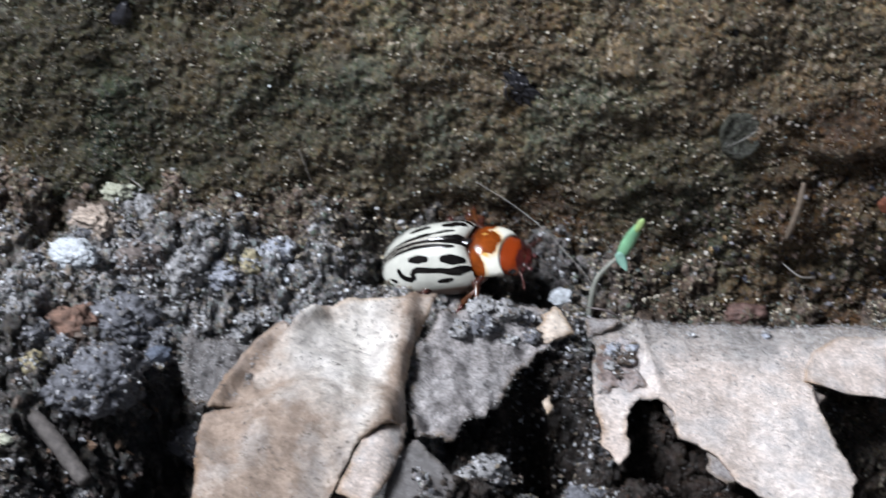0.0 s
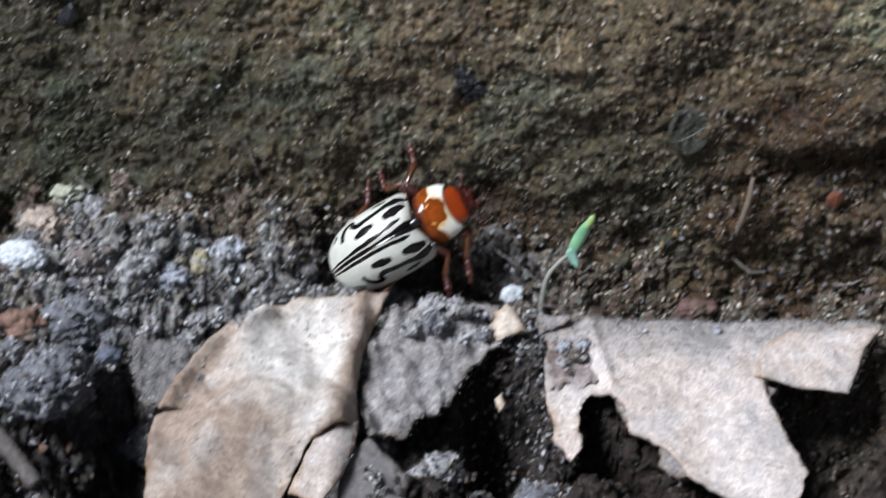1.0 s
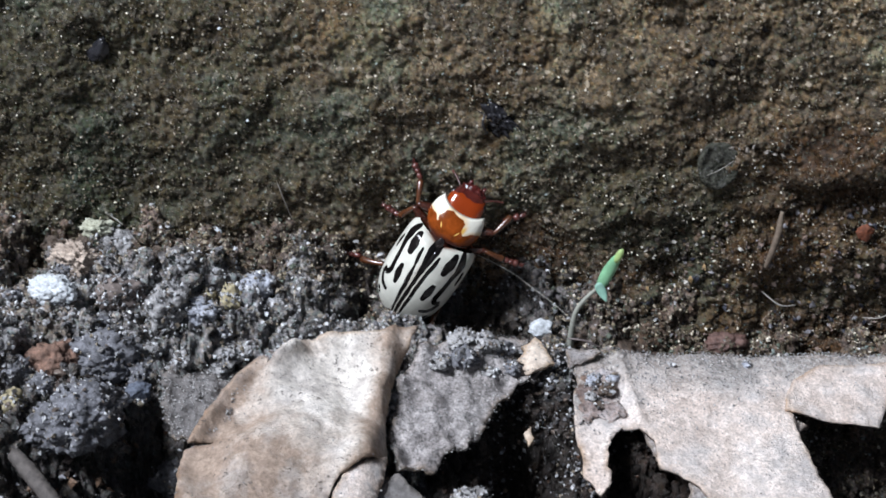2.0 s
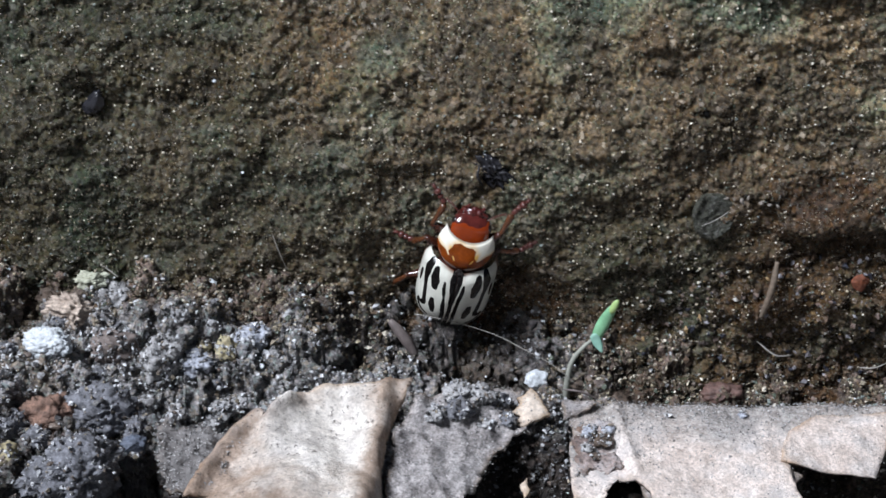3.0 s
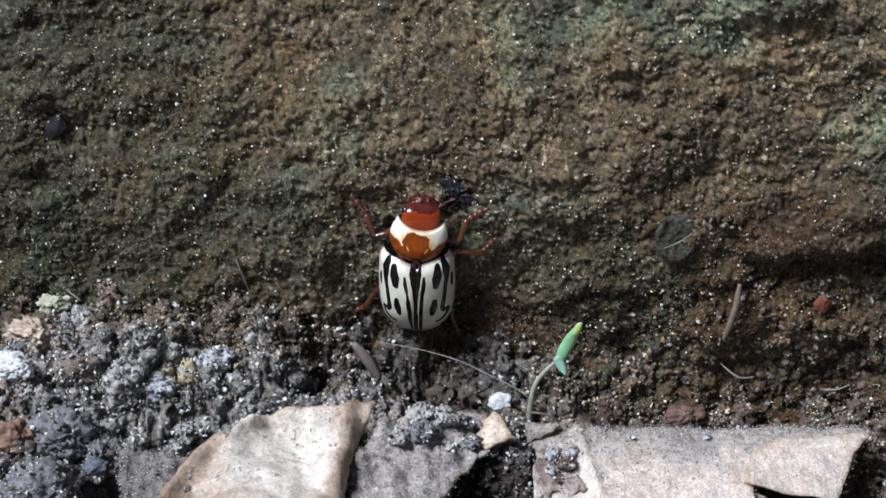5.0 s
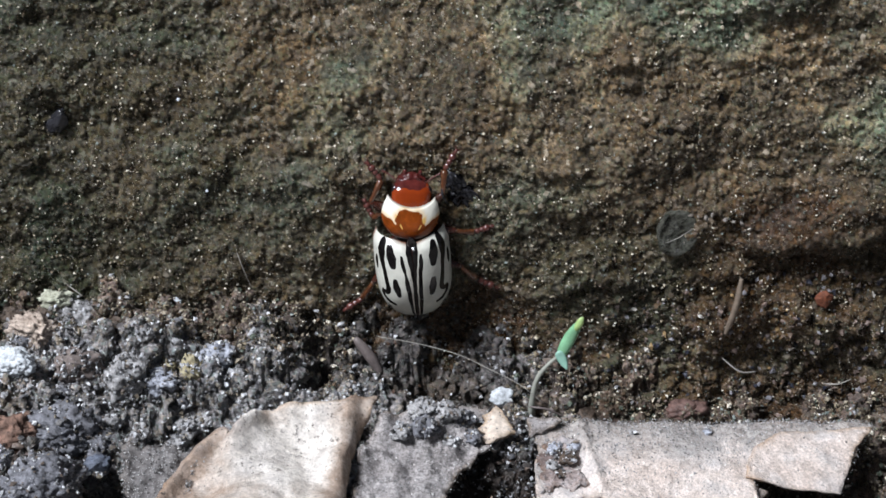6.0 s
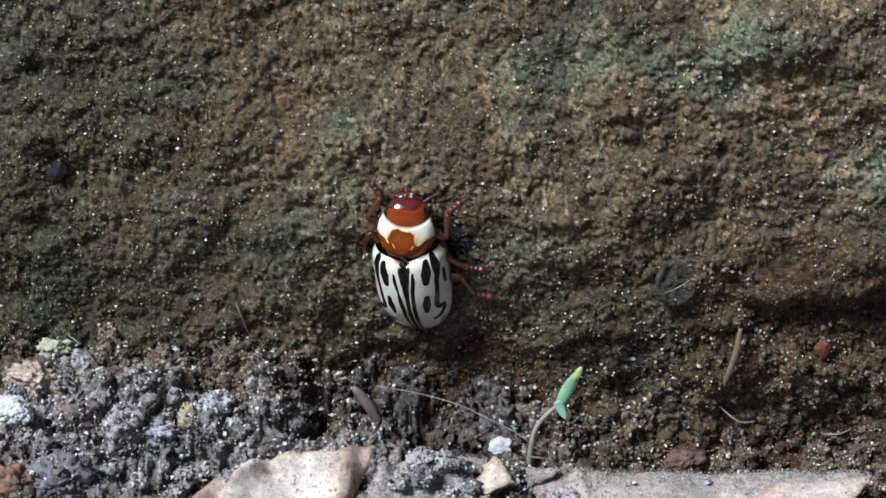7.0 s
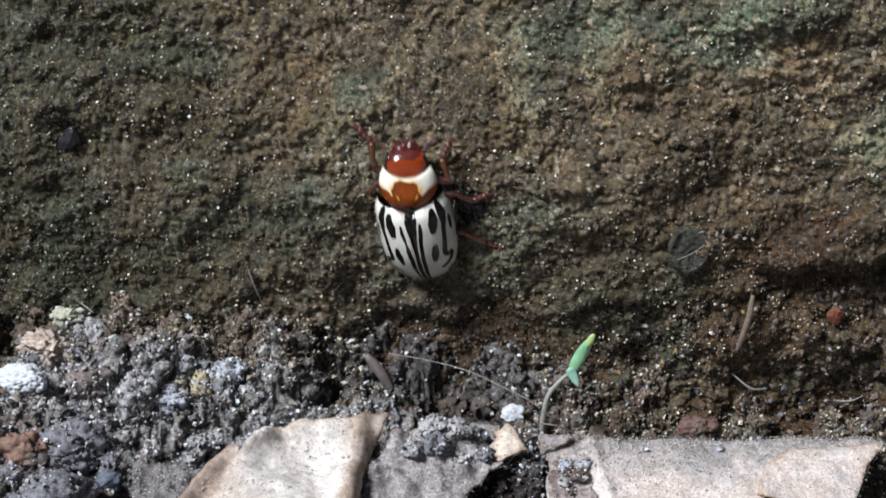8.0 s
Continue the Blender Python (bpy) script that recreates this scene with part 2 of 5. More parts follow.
def leaf_material(name, pale, tan, grit, speck_amount=0.8, grit_amount=0.7, rough=0.7, crust=0.5, blotch=(0.4, 0.58), dot=0.59, grain=0.35):
    mat, tree, shader = nodes_of(name)
    bleach = tree.nodes.new("ShaderNodeAttribute")
    bleach.attribute_name = "bleach"
    tone = tree.nodes.new("ShaderNodeMath")
    tree.links.new(noise_tex(tree, 2.2, 5, 0.66), tone.inputs[0])
    tree.links.new(bleach.outputs["Fac"], tone.inputs[1])
    base = ramp(tree, tone.outputs[0], [(blotch[0], tan), (blotch[1], pale)])
    rim = tree.nodes.new("ShaderNodeAttribute")
    rim.attribute_name = "rim"
    base = mixed(tree, rim.outputs["Fac"], base, mixed(tree, 1.0, base, (0.75, 0.64, 0.52), "MULTIPLY"))
    fine = ramp(tree, noise_tex(tree, 0.4, 4, 0.65), [(0.3, (0.6, 0.58, 0.56)), (0.62, (1.16, 1.16, 1.16))])
    base = mixed(tree, 0.75, base, fine, "MULTIPLY")
    sandy = ramp(tree, noise_tex(tree, 0.11, 3, 0.65), [(0.32, (0.45, 0.43, 0.42)), (0.5, (1, 1, 1)), (0.68, (1.5, 1.49, 1.46))])
    base = mixed(tree, grain, base, sandy, "MULTIPLY")
    dust = ramp(tree, noise_tex(tree, 2.0, 5, 0.7), [(0.48, (0, 0, 0)), (0.7, (grit_amount,) * 3)])
    base = mixed(tree, dust, base, grit)
    band = tree.nodes.new("ShaderNodeAttribute")
    band.attribute_name = "dust"
    flour = ramp(tree, noise_tex(tree, 0.25, 4, 0.7), [(0.3, (0.06, 0.055, 0.052)), (0.5, (0.24, 0.225, 0.215)), (0.72, (0.58, 0.56, 0.53))])
    base = mixed(tree, band.outputs["Fac"], base, flour)
    dots = ramp(tree, noise_tex(tree, 0.19, 3, 0.7), [(dot, (0, 0, 0)), (dot + 0.1, (speck_amount,) * 3)])
    crowd = ramp(tree, noise_tex(tree, 1.3, 4, 0.65), [(0.38, (0.1, 0.1, 0.1)), (0.6, (1, 1, 1))])
    base = mixed(tree, mixed(tree, 1.0, dots, crowd, "MULTIPLY"), base, (0.1, 0.085, 0.075))
    tree.links.new(base, shader.inputs["Base Color"])
    shader.inputs["Roughness"].default_value = rough
    shader.inputs["Specular IOR Level"].default_value = 0.3
    bumped(tree, shader, noise_tex(tree, 0.2, 5, 0.78), crust, 0.12)
    return mat


def plain_material(name, colour, rough=0.5, vary=0.25, size=0.3, coat=0.0, bump=0.0, see=0.0):
    mat, tree, shader = nodes_of(name)
    lo, hi = tuple(c * (1 - vary) for c in colour), tuple(c * (1 + vary) for c in colour)
    tree.links.new(ramp(tree, noise_tex(tree, size, 4, 0.6), [(0.3, lo), (0.7, hi)]), shader.inputs["Base Color"])
    shader.inputs["Roughness"].default_value = rough
    shader.inputs["Coat Weight"].default_value = coat
    shader.inputs["Coat Roughness"].default_value = 0.12
    shader.inputs["Transmission Weight"].default_value = see
    if bump:
        bumped(tree, shader, noise_tex(tree, size * 0.4, 3, 0.6), 0.5, bump)
    return mat


def marked_material(name, ground_colour, mark_colour, third=None, rough=0.16):
    """Glossy chitin whose marks follow the mesh's "mark" values (0 ground, 1 mark); "tint" blends in a third colour."""
    mat, tree, shader = nodes_of(name)
    attr = tree.nodes.new("ShaderNodeAttribute")
    attr.attribute_name = "mark"
    lo, hi = tuple(c * 0.86 for c in ground_colour), tuple(min(1, c * 1.05) for c in ground_colour)
    pale = ramp(tree, noise_tex(tree, 0.5, 4, 0.6), [(0.3, lo), (0.7, hi)])
    if third:
        tint = tree.nodes.new("ShaderNodeAttribute")
        tint.attribute_name = "tint"
        pale = mixed(tree, tint.outputs["Fac"], pale, third)
    edge = ramp(tree, attr.outputs["Fac"], [(0.42, (0, 0, 0)), (0.58, (1, 1, 1))])
    marks = ramp(tree, noise_tex(tree, 0.45, 3, 0.6), [(0.3, tuple(c * 0.5 for c in mark_colour)), (0.7, tuple(c * 1.3 for c in mark_colour))])
    base = mixed(tree, edge, pale, marks)
    border = tree.nodes.new("ShaderNodeAttribute")
    border.attribute_name = "rim"
    tree.links.new(mixed(tree, border.outputs["Fac"], base, (0.05, 0.012, 0.006)), shader.inputs["Base Color"])
    shader.inputs["Roughness"].default_value = rough
    shader.inputs["Specular IOR Level"].default_value = 0.28
    shader.inputs["Coat Weight"].default_value = 0.1
    shader.inputs["Coat Roughness"].default_value = 0.06
    bumped(tree, shader, noise_tex(tree, 0.13, 3, 0.6), 0.6, 0.016)
    return mat


WALL_SOIL = soil_material("bank_soil", (0.062, 0.048, 0.03), (0.112, 0.089, 0.057), (0.225, 0.184, 0.126), (0.08, 0.12, 0.092), 0.8, 0.2, relief=0.7, grains=0.9, shine=0.55)
GROUND_SOIL = soil_material("ground_soil", (0.065, 0.063, 0.064), (0.25, 0.246, 0.252), (0.58, 0.575, 0.59), (0.42, 0.43, 0.47), 0.8, 0.36, 2.2, grains=0.8)
FLAKES = crumb_material("soil_flakes", [(0, (0.035, 0.034, 0.036)), (0.2, (0.12, 0.12, 0.13)), (0.42, (0.4, 0.4, 0.415)), (0.62, (0.52, 0.522, 0.545)), (0.76, (0.3, 0.25, 0.19)), (0.86, (0.15, 0.115, 0.095)), (0.965, (0.58, 0.61, 0.66))], 0.35)
# humus grains, made near black to carry the shade between leaves
SHADED_HUMUS = crumb_material("shaded_humus_crumbs", [(0, (0.014, 0.012, 0.011)), (0.4, (0.03, 0.025, 0.022)), (0.7, (0.06, 0.05, 0.044)), (0.86, (0.08, 0.045, 0.03)), (0.95, (0.24, 0.235, 0.245))], 0.35)
CRUMBS = crumb_material("crumbs", [(0, (0.05, 0.048, 0.048)), (0.2, (0.15, 0.146, 0.146)), (0.38, (0.34, 0.342, 0.358)), (0.58, (0.6, 0.607, 0.63)), (0.78, (0.27, 0.23, 0.175)), (0.86, (0.15, 0.12, 0.1)), (0.975, (0.64, 0.64, 0.66))])
GRIT = crumb_material("grit", [(0, (0.16, 0.15, 0.148)), (0.25, (0.25, 0.245, 0.25)), (0.6, (0.42, 0.41, 0.41)), (0.92, (0.65, 0.64, 0.63))], 0.5)
# the palest stops stand in for wet glints on the bank
SAND = crumb_material("sand", [(0, (0.08, 0.066, 0.048)), (0.2, (0.115, 0.094, 0.066)), (0.4, (0.1, 0.118, 0.092)), (0.5, (0.165, 0.135, 0.096)), (0.66, (0.13, 0.09, 0.06)), (0.74, (0.3, 0.255, 0.18)), (0.83, (0.23, 0.265, 0.25)), (0.87, (0.45, 0.39, 0.3)), (0.93, (0.7, 0.64, 0.54))], 0.22)
DAMP_CRUMBS = crumb_material("damp_crumbs", [(0, (0.03, 0.024, 0.022)), (0.3, (0.075, 0.058, 0.05)), (0.6, (0.13, 0.105, 0.1)), (0.82, (0.17, 0.11, 0.075)), (0.93, (0.36, 0.36, 0.39))], 0.3)
MIXED_GRIT = crumb_material("mixed_grit", [(0, (0.02, 0.022, 0.034)), (0.2, (0.05, 0.04, 0.036)), (0.3, (0.12, 0.08, 0.056)), (0.55, (0.19, 0.14, 0.12)), (0.78, (0.27, 0.18, 0.085)), (0.86, (0.24, 0.23, 0.25)), (0.95, (0.45, 0.42, 0.38))], 0.3)
DARK_CLOD = stone_material("dark_clod", (0.05, 0.051, 0.056), (0.27, 0.276, 0.31), 0.4, bump=0.12)
GREY_CLOD = stone_material("grey_clod", (0.16, 0.158, 0.16), (0.54, 0.535, 0.54), 0.4, bump=0.12)
WHITE_STONE = stone_material("white_stone", (0.42, 0.45, 0.48), (0.76, 0.8, 0.84), 0.6, bump=0.07)
RED_STONE = stone_material("red_stone", (0.08, 0.052, 0.042), (0.31, 0.185, 0.135), 0.35, bump=0.12)
TAN_STONE = stone_material("tan_stone", (0.28, 0.22, 0.18), (0.68, 0.57, 0.48), 0.5, bump=0.12)
RED_CLAY = stone_material("red_clay", (0.07, 0.022, 0.011), (0.24, 0.075, 0.034), 0.2)
PALE_GREEN = stone_material("pale_green", (0.3, 0.3, 0.22), (0.66, 0.68, 0.55), 0.3, bump=0.12)
LEAF_PALE = leaf_material("dry_leaf_pale", (0.81, 0.765, 0.715), (0.4, 0.31, 0.25), (0.34, 0.31, 0.305), 1.0, 0.6, crust=1.0, blotch=(0.36, 0.68), dot=0.575)
LEAF_PINK = leaf_material("dry_leaf_pink", (0.8, 0.72, 0.675), (0.62, 0.53, 0.48), (0.4, 0.39, 0.395), 0.85, 0.85, crust=0.9, dot=0.6, grain=0.5)
LEAF_GREY = leaf_material("dry_leaf_grey", (0.47, 0.445, 0.445), (0.31, 0.29, 0.29), (0.18, 0.172, 0.172), 0.8, 0.8, 0.6, 1.0, grain=0.9)
LEAF_TAN = leaf_material("dry_leaf_tan", (0.7, 0.62, 0.54), (0.5, 0.42, 0.35), (0.3, 0.27, 0.24), 0.5, 0.5)
LEAF_BROWN = leaf_material("dry_leaf_brown", (0.44, 0.37, 0.35), (0.2, 0.155, 0.145), (0.5, 0.5, 0.53), 0.9, 0.8, 0.6, 1.0, grain=0.8)
LEAF_DARK = leaf_material("dry_leaf_dark", (0.26, 0.25, 0.25), (0.17, 0.16, 0.158), (0.09, 0.085, 0.082), 0.6, 0.6)
SPROUT_GREEN = plain_material("sprout_green", (0.2, 0.42, 0.24), 0.45, 0.25, 0.6)
SPROUT_TIP = plain_material("sprout_tip", (0.33, 0.47, 0.18), 0.45, 0.2, 0.6)
SPROUT_LEAF = plain_material("sprout_leaf", (0.26, 0.47, 0.38), 0.45, 0.2, 0.6)
SPROUT_STEM = plain_material("sprout_stem", (0.29, 0.3, 0.26), 0.5, 0.2, 0.5)
STRAW = plain_material("straw", (0.15, 0.117, 0.088), 0.7, 0.4, 0.3, bump=0.03)
TWIG = plain_material("twig", (0.085, 0.075, 0.07), 0.8, 0.5, 0.3, bump=0.06)
YELLOW_CLOD = stone_material("yellow_clod", (0.2, 0.165, 0.09), (0.5, 0.45, 0.3), 0.35)
MAROON_STONE = stone_material("maroon_stone", (0.055, 0.032, 0.028), (0.2, 0.115, 0.095), 0.35, 0.5, 0.1)
BROWN_CLOD = stone_material("brown_clod", (0.08, 0.065, 0.06), (0.26, 0.215, 0.195), 0.4)
DAMP_CLOD = stone_material("damp_clod", (0.04, 0.03, 0.024), (0.15, 0.108, 0.08), 0.35, 0.5, 0.12)
SLATE = stone_material("slate", (0.05, 0.06, 0.08), (0.2, 0.23, 0.3), 0.4, 0.5, 0.1)
BLUE_CLOD = stone_material("blue_clod", (0.16, 0.17, 0.2), (0.55, 0.58, 0.66), 0.4)
SILK = plain_material("silk", (0.33, 0.315, 0.29), 0.25, 0.3, 0.6)
FIBRE = plain_material("fibre", (0.22, 0.205, 0.185), 0.4, 0.3, 0.6)
BLACK_HUSK = plain_material("black_husk", (0.02, 0.02, 0.024), 0.25, 0.5, 0.3, bump=0.03)
HUSK = plain_material("pale_husk", (0.13, 0.108, 0.103), 0.45, 0.3, 0.3, bump=0.02)
ELYTRA = marked_material("cream_elytra", (0.62, 0.62, 0.555), (0.006, 0.005, 0.005), (0.14, 0.045, 0.018))
PRONOTUM = marked_material("pronotum_chitin", (0.84, 0.82, 0.72), (0.215, 0.046, 0.006), (0.7, 0.42, 0.11), 0.14)
HEAD = marked_material("head_chitin", (0.24, 0.033, 0.004), (0.075, 0.014, 0.011), None, 0.12)
HEAD.node_tree.nodes["Principled BSDF"].inputs["Coat Weight"].default_value = 0.8
MOUTH = plain_material("mouth_chitin", (0.06, 0.01, 0.008), 0.2, 0.4, 0.15, 0.4, 0.01)
EYE = plain_material("eye", (0.012, 0.008, 0.008), 0.15, 0.2, 0.2, 0.6)
LEG = plain_material("leg_chitin", (0.04, 0.011, 0.006), 0.25, 0.4, 0.3, 0.4)
SHIN = plain_material("shin_chitin", (0.075, 0.026, 0.01), 0.2, 0.55, 0.2, 0.7, 0.014)
FOOT = plain_material("foot_chitin", (0.08, 0.024, 0.019), 0.25, 0.5, 0.12, 0.4, 0.02)
BELLY = plain_material("belly_chitin", (0.06, 0.014, 0.008), 0.3, 0.4, 0.3, 0.3)
SEED_SKIN = stone_material("seed_skin", (0.02, 0.023, 0.018), (0.1, 0.1, 0.08), 0.16, 0.16, 0.3)
STUB = stone_material("pale_crumb", (0.1, 0.088, 0.075), (0.3, 0.265, 0.235), 0.3, 0.4, 0.15)

# ---------------------------------------------------------------- soil bank and ground
SLOPE, SIDE = math.tan(radians(20)), -0.18


def lay(x, y):
    """The ground's broad form: it falls towards the open and to the right, and is flat far off."""
    return SIDE * 60 * np.tanh(x / 60) + SLOPE * 40 * np.tanh(y / 40)


LEAF_BEDS = [(-6.4, -9.0, 4.2, 5.6), (-0.2, -5.8, 2.6, 3.4), (10.8, -4.6, 7.0, 3.8)]
HOLLOWS = [(-10.6, -11.0, 2.3, 4.0), (-13.8, -13.0, 2.0, 2.5), (-12.0, -8.6, 0.9, 1.4), (-2.8, -2.0, 2.3, 0.62), (1.3, -1.5, 1.8, 1.0), (-11.3, -5.5, 1.1, 0.7), (-10.2, -5.2, 1.1, 0.8), (-9.2, -4.7, 1.0, 0.7), (2.6, -6.4, 1.5, 3.0), (-1.5, -9.6, 1.1, 2.4), (15.6, -5.4, 2.4, 3.6), (6.6, -8.3, 1.2, 2.8), (2.5, -9.5, 2.4, 1.2), (12.5, -12.0, 3.0, 2.0), (16.8, -8.0, 2.9, 3.5), (17.5, -3.6, 1.6, 1.6)]
MOUNDS = [(-14.0, -9.8, 2.0, 0.4), (-8.5, -1.6, 2.4, 0.4), (-11.8, -3.2, 1.3, 0.5)]


# where the larger stones and clods lie: place, width and height of the soil
STONE_BEDS = [(-15.4, -2.29, 1.1, 1.9), (-15.9, -4.2, 1.2, 1.5), (-14.7, -1.1, 0.8, 2.55), (-13.8, -1.3, 0.9, 1.9), (-13.55, -3.57, 1.0, 1.0), (-11.67, -3.88, 1.1, 0.5), (-10.4, -3.8, 0.7, 0.4), (-10.2, -3.0, 0.5, 0.75), (-9.27, -3.1, 0.6, 0.35), (-8.3, -2.1, 0.8, 0.6), (-15.5, -7.05, 1.2, -0.2), (-16.75, -9.4, 0.7, -0.2), (-12.3, -8.2, 0.7, -0.5), (-17.1, -12.5, 0.6, -1.0), (10.46, -1.45, 0.9, -2.15), (-13.7, -6.65, 1.5, -0.3), (-13.7, 0.0, 1.1, 2.2), (-14.9, 0.2, 1.0, 2.5)]


def ground_height(x, y):
    z = lay(x, y) + 0.5 * np.exp(-((y / 1.3) ** 2))
    for hx, hy, r, d in HOLLOWS:
        z = z - 2.6 * d * np.exp(-(((x - hx) ** 2 + (y - hy) ** 2) / (r * r)) ** 1.5)
    for hx, hy, r, d in MOUNDS:
        z = z + d * np.exp(-((x - hx) ** 2 + (y - hy) ** 2) / (r * r))
    for hx, hy, ra, rb in LEAF_BEDS:
        z = z - 1.1 * smooth(1.15, 0.8, np.hypot((x - hx) / ra, (y - hy) / rb))
    z = z - 0.24 * np.maximum(0, -13.3 - np.maximum(x, -24)) * smooth(-7, -3, y)
    wx, wy = x + 0.25 * fbm(x, y, 0.9, 3, 41), y + 0.25 * fbm(x, y, 0.9, 3, 42)
    z = z + 0.45 * fbm(x, y, 4.0, 3, 3)
    z = z - 1.3 * smooth(4.0, 7.5, x) * smooth(-3.2, -1.2, y) * smooth(2.5, 1.0, y)
    z = z + 1.35 * (lumps(wx, wy, 2.1, 7) - 0.5) + 0.78 * (lumps(wx, wy, 0.95, 11) - 0.4)
    for bx, by, r, low in STONE_BEDS:
        k = np.exp(-(((x - bx) ** 2 + (y - by) ** 2) / (r * r)) ** 2)
        z = z * (1 - k) + (low + 0.25 * fbm(x, y, 0.8, 2, 45)) * k
    return z


def in_shaded_humus(x, y):
    """Dark damp humus between and under the leaves, with the shade painted in."""
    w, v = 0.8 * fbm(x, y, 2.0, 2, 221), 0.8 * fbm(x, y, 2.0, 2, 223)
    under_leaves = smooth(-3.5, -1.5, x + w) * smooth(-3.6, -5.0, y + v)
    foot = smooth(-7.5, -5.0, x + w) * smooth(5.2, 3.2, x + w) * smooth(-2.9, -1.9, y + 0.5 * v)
    # the lower left hollow: its deep shade is painted here
    shaded_corner = 0.7 * smooth(-5.5, -8.5, y + v) * smooth(-7.0, -10.0, x + w)
    return np.maximum(np.maximum(under_leaves, shaded_corner), 0.65 * foot) * smooth(70, 25, np.hypot(x, y))


def near_bank(x, y):
    """Brown soil fallen from the bank lies along its foot."""
    line = y + 0.6 * fbm(x, y, 1.6, 3, 231)
    return np.maximum(smooth(-2.5, -1.1, line) * smooth(-2.0, -5.5, x), smooth(-3.4, -1.9, line) * smooth(3.6, 5.6, x)) * smooth(70, 25, np.abs(x)) * 0.9


def crumbled(p, nu, nv, amounts, seed):
    """Pushes a grid's places out along its normals by lumps in space, so much for each size."""
    g = p.reshape(nu, nv, 3)
    normal = np.cross(np.gradient(g, axis=0), np.gradient(g, axis=1))
    normal /= np.linalg.norm(normal, axis=2, keepdims=True) + 1e-12
    x, y, z = g[..., 0], g[..., 1], g[..., 2]
    near = (np.abs(x) < 21) & (y > -16.5) & (z < 21)
    out = np.zeros_like(x)
    for k, (size, amount) in enumerate(amounts):
        out[near] += amount * (lumps3(x[near], y[near], z[near], size, seed + 31 * k) - 0.35)
    return (g + normal * out[..., None]).reshape(-1, 3)


def ledge(x):
    return 4.4 - 3.2 * np.exp(-(np.maximum(x, -2) - 6.5) / 3.2)


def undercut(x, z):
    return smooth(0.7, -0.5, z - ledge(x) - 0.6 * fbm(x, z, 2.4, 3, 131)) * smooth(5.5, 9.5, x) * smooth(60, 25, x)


def damp_and_shade(x, z):
    """A shallow hollow of damp brown soil over the bank's foot, shade painted in."""
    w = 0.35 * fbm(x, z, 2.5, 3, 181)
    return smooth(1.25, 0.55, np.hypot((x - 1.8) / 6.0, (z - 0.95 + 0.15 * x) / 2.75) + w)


def wall_bulge(x, z):
    """How far the bank's face stands out towards the open."""
    sx, sz = x * 0.8 + z * 0.2, z * 1.25 - x * 0.18
    d = 0.4 * fbm(sx, sz, 6.0, 3, 101) + 0.17 * fbm(sx, sz, 1.8, 3, 103)
    wx, wz = x + 0.12 * fbm(x, z, 0.5, 2, 51), z + 0.12 * fbm(x, z, 0.5, 2, 52)
    d = d + 0.03 * fbm(sx * 0.7, sz * 1.3, 0.5, 3, 111)
    d = d + 0.09 * fbm(wx * 0.85, wz * 1.15, 0.8, 3, 107) + 0.06 * (lumps(wx, wz, 0.6, 109) - 0.4)
    d = d - 0.012 * np.maximum(np.minimum(z, 120) - 2, 0) ** 2 * np.where(z < 25, 1, 0) - np.where(z < 25, 0, 6.35 + 0.3 * np.maximum(z - 25, 0))
    under = undercut(x, z)
    d = d - (0.3 + 0.7 * smooth(10.5, 14.0, x)) * under + under * (0.25 * (lumps(wx, wz, 1.1, 137) - 0.4) + 0.16 * (lumps(wx, wz, 0.5, 139) - 0.4))
    d = d - 0.7 * damp_and_shade(x, z)
    lip = np.exp(-(((z - ledge(x) - 0.7) / 0.7) ** 2)) * smooth(8.0, 11.0, x) * smooth(60, 25, x)
    d = d + 0.22 * lip * smooth(10.5, 14.0, x)
    for px, pz, r, deep in ((-14.35, 10.0, 0.75, 0.45), (9.4, 9.45, 0.2, 0.5), (11.4, 10.7, 0.26, 0.5), (1.25, 7.0, 0.5, 0.35), (8.6, 9.75, 0.15, 0.35), (-14.9, 13.7, 0.35, 0.4)):
        d = d - deep * np.exp(-((x - px) ** 2 + (z - pz) ** 2) / (r * r))
    d = d + 0.9 * np.exp(-((x - 13.2) / 3.2) ** 2 - ((z - 15.0) / 1.5) ** 2) + 0.4 * np.exp(-((x - 5) / 4) ** 2 - ((z - 16.0) / 2.0) ** 2)
    # fallen soil heaped under the ledge
    d = d + 0.6 * np.exp(-((x - 16.5) / 3.8) ** 2 - ((z - 0.5) / 1.5) ** 2)
    # the loose foot of the bank
    foot = smooth(2.2, -0.5, z - lay(x, np.zeros_like(x)))
    return d + foot * (0.35 + 0.3 * (lumps(wx, wz, 0.75, 149) - 0.4) + 0.12 * lumps(wx, wz, 0.35, 151))


def spread(lo, hi, step, far_lo, far_hi):
    core = list(np.arange(lo, hi + step / 2, step))
    s, v, below = step, lo, []
    while v > far_lo:
        s *= 1.35
        v = max(far_lo, v - s)
        below.append(v)
    s, v, above = step, hi, []
    while v < far_hi:
        s *= 1.35
        v = min(far_hi, v + s)
        above.append(v)
    return np.array(below[::-1] + core + above)


FAR = 40000.0
gx, gy = np.meshgrid(spread(-20.0, 20.0, 0.058, -FAR, FAR), spread(-14.8, 1.2, 0.058, -FAR, 4.0), indexing="ij")
GROUND_V = crumbled(np.stack([gx, gy, ground_height(gx, gy)], -1), *gx.shape, [(0.62, 0.22), (0.34, 0.22), (0.19, 0.17), (0.12, 0.14)], 500)
ground = part("ground", GROUND_V, grid_faces(*gx.shape), GROUND_SOIL)
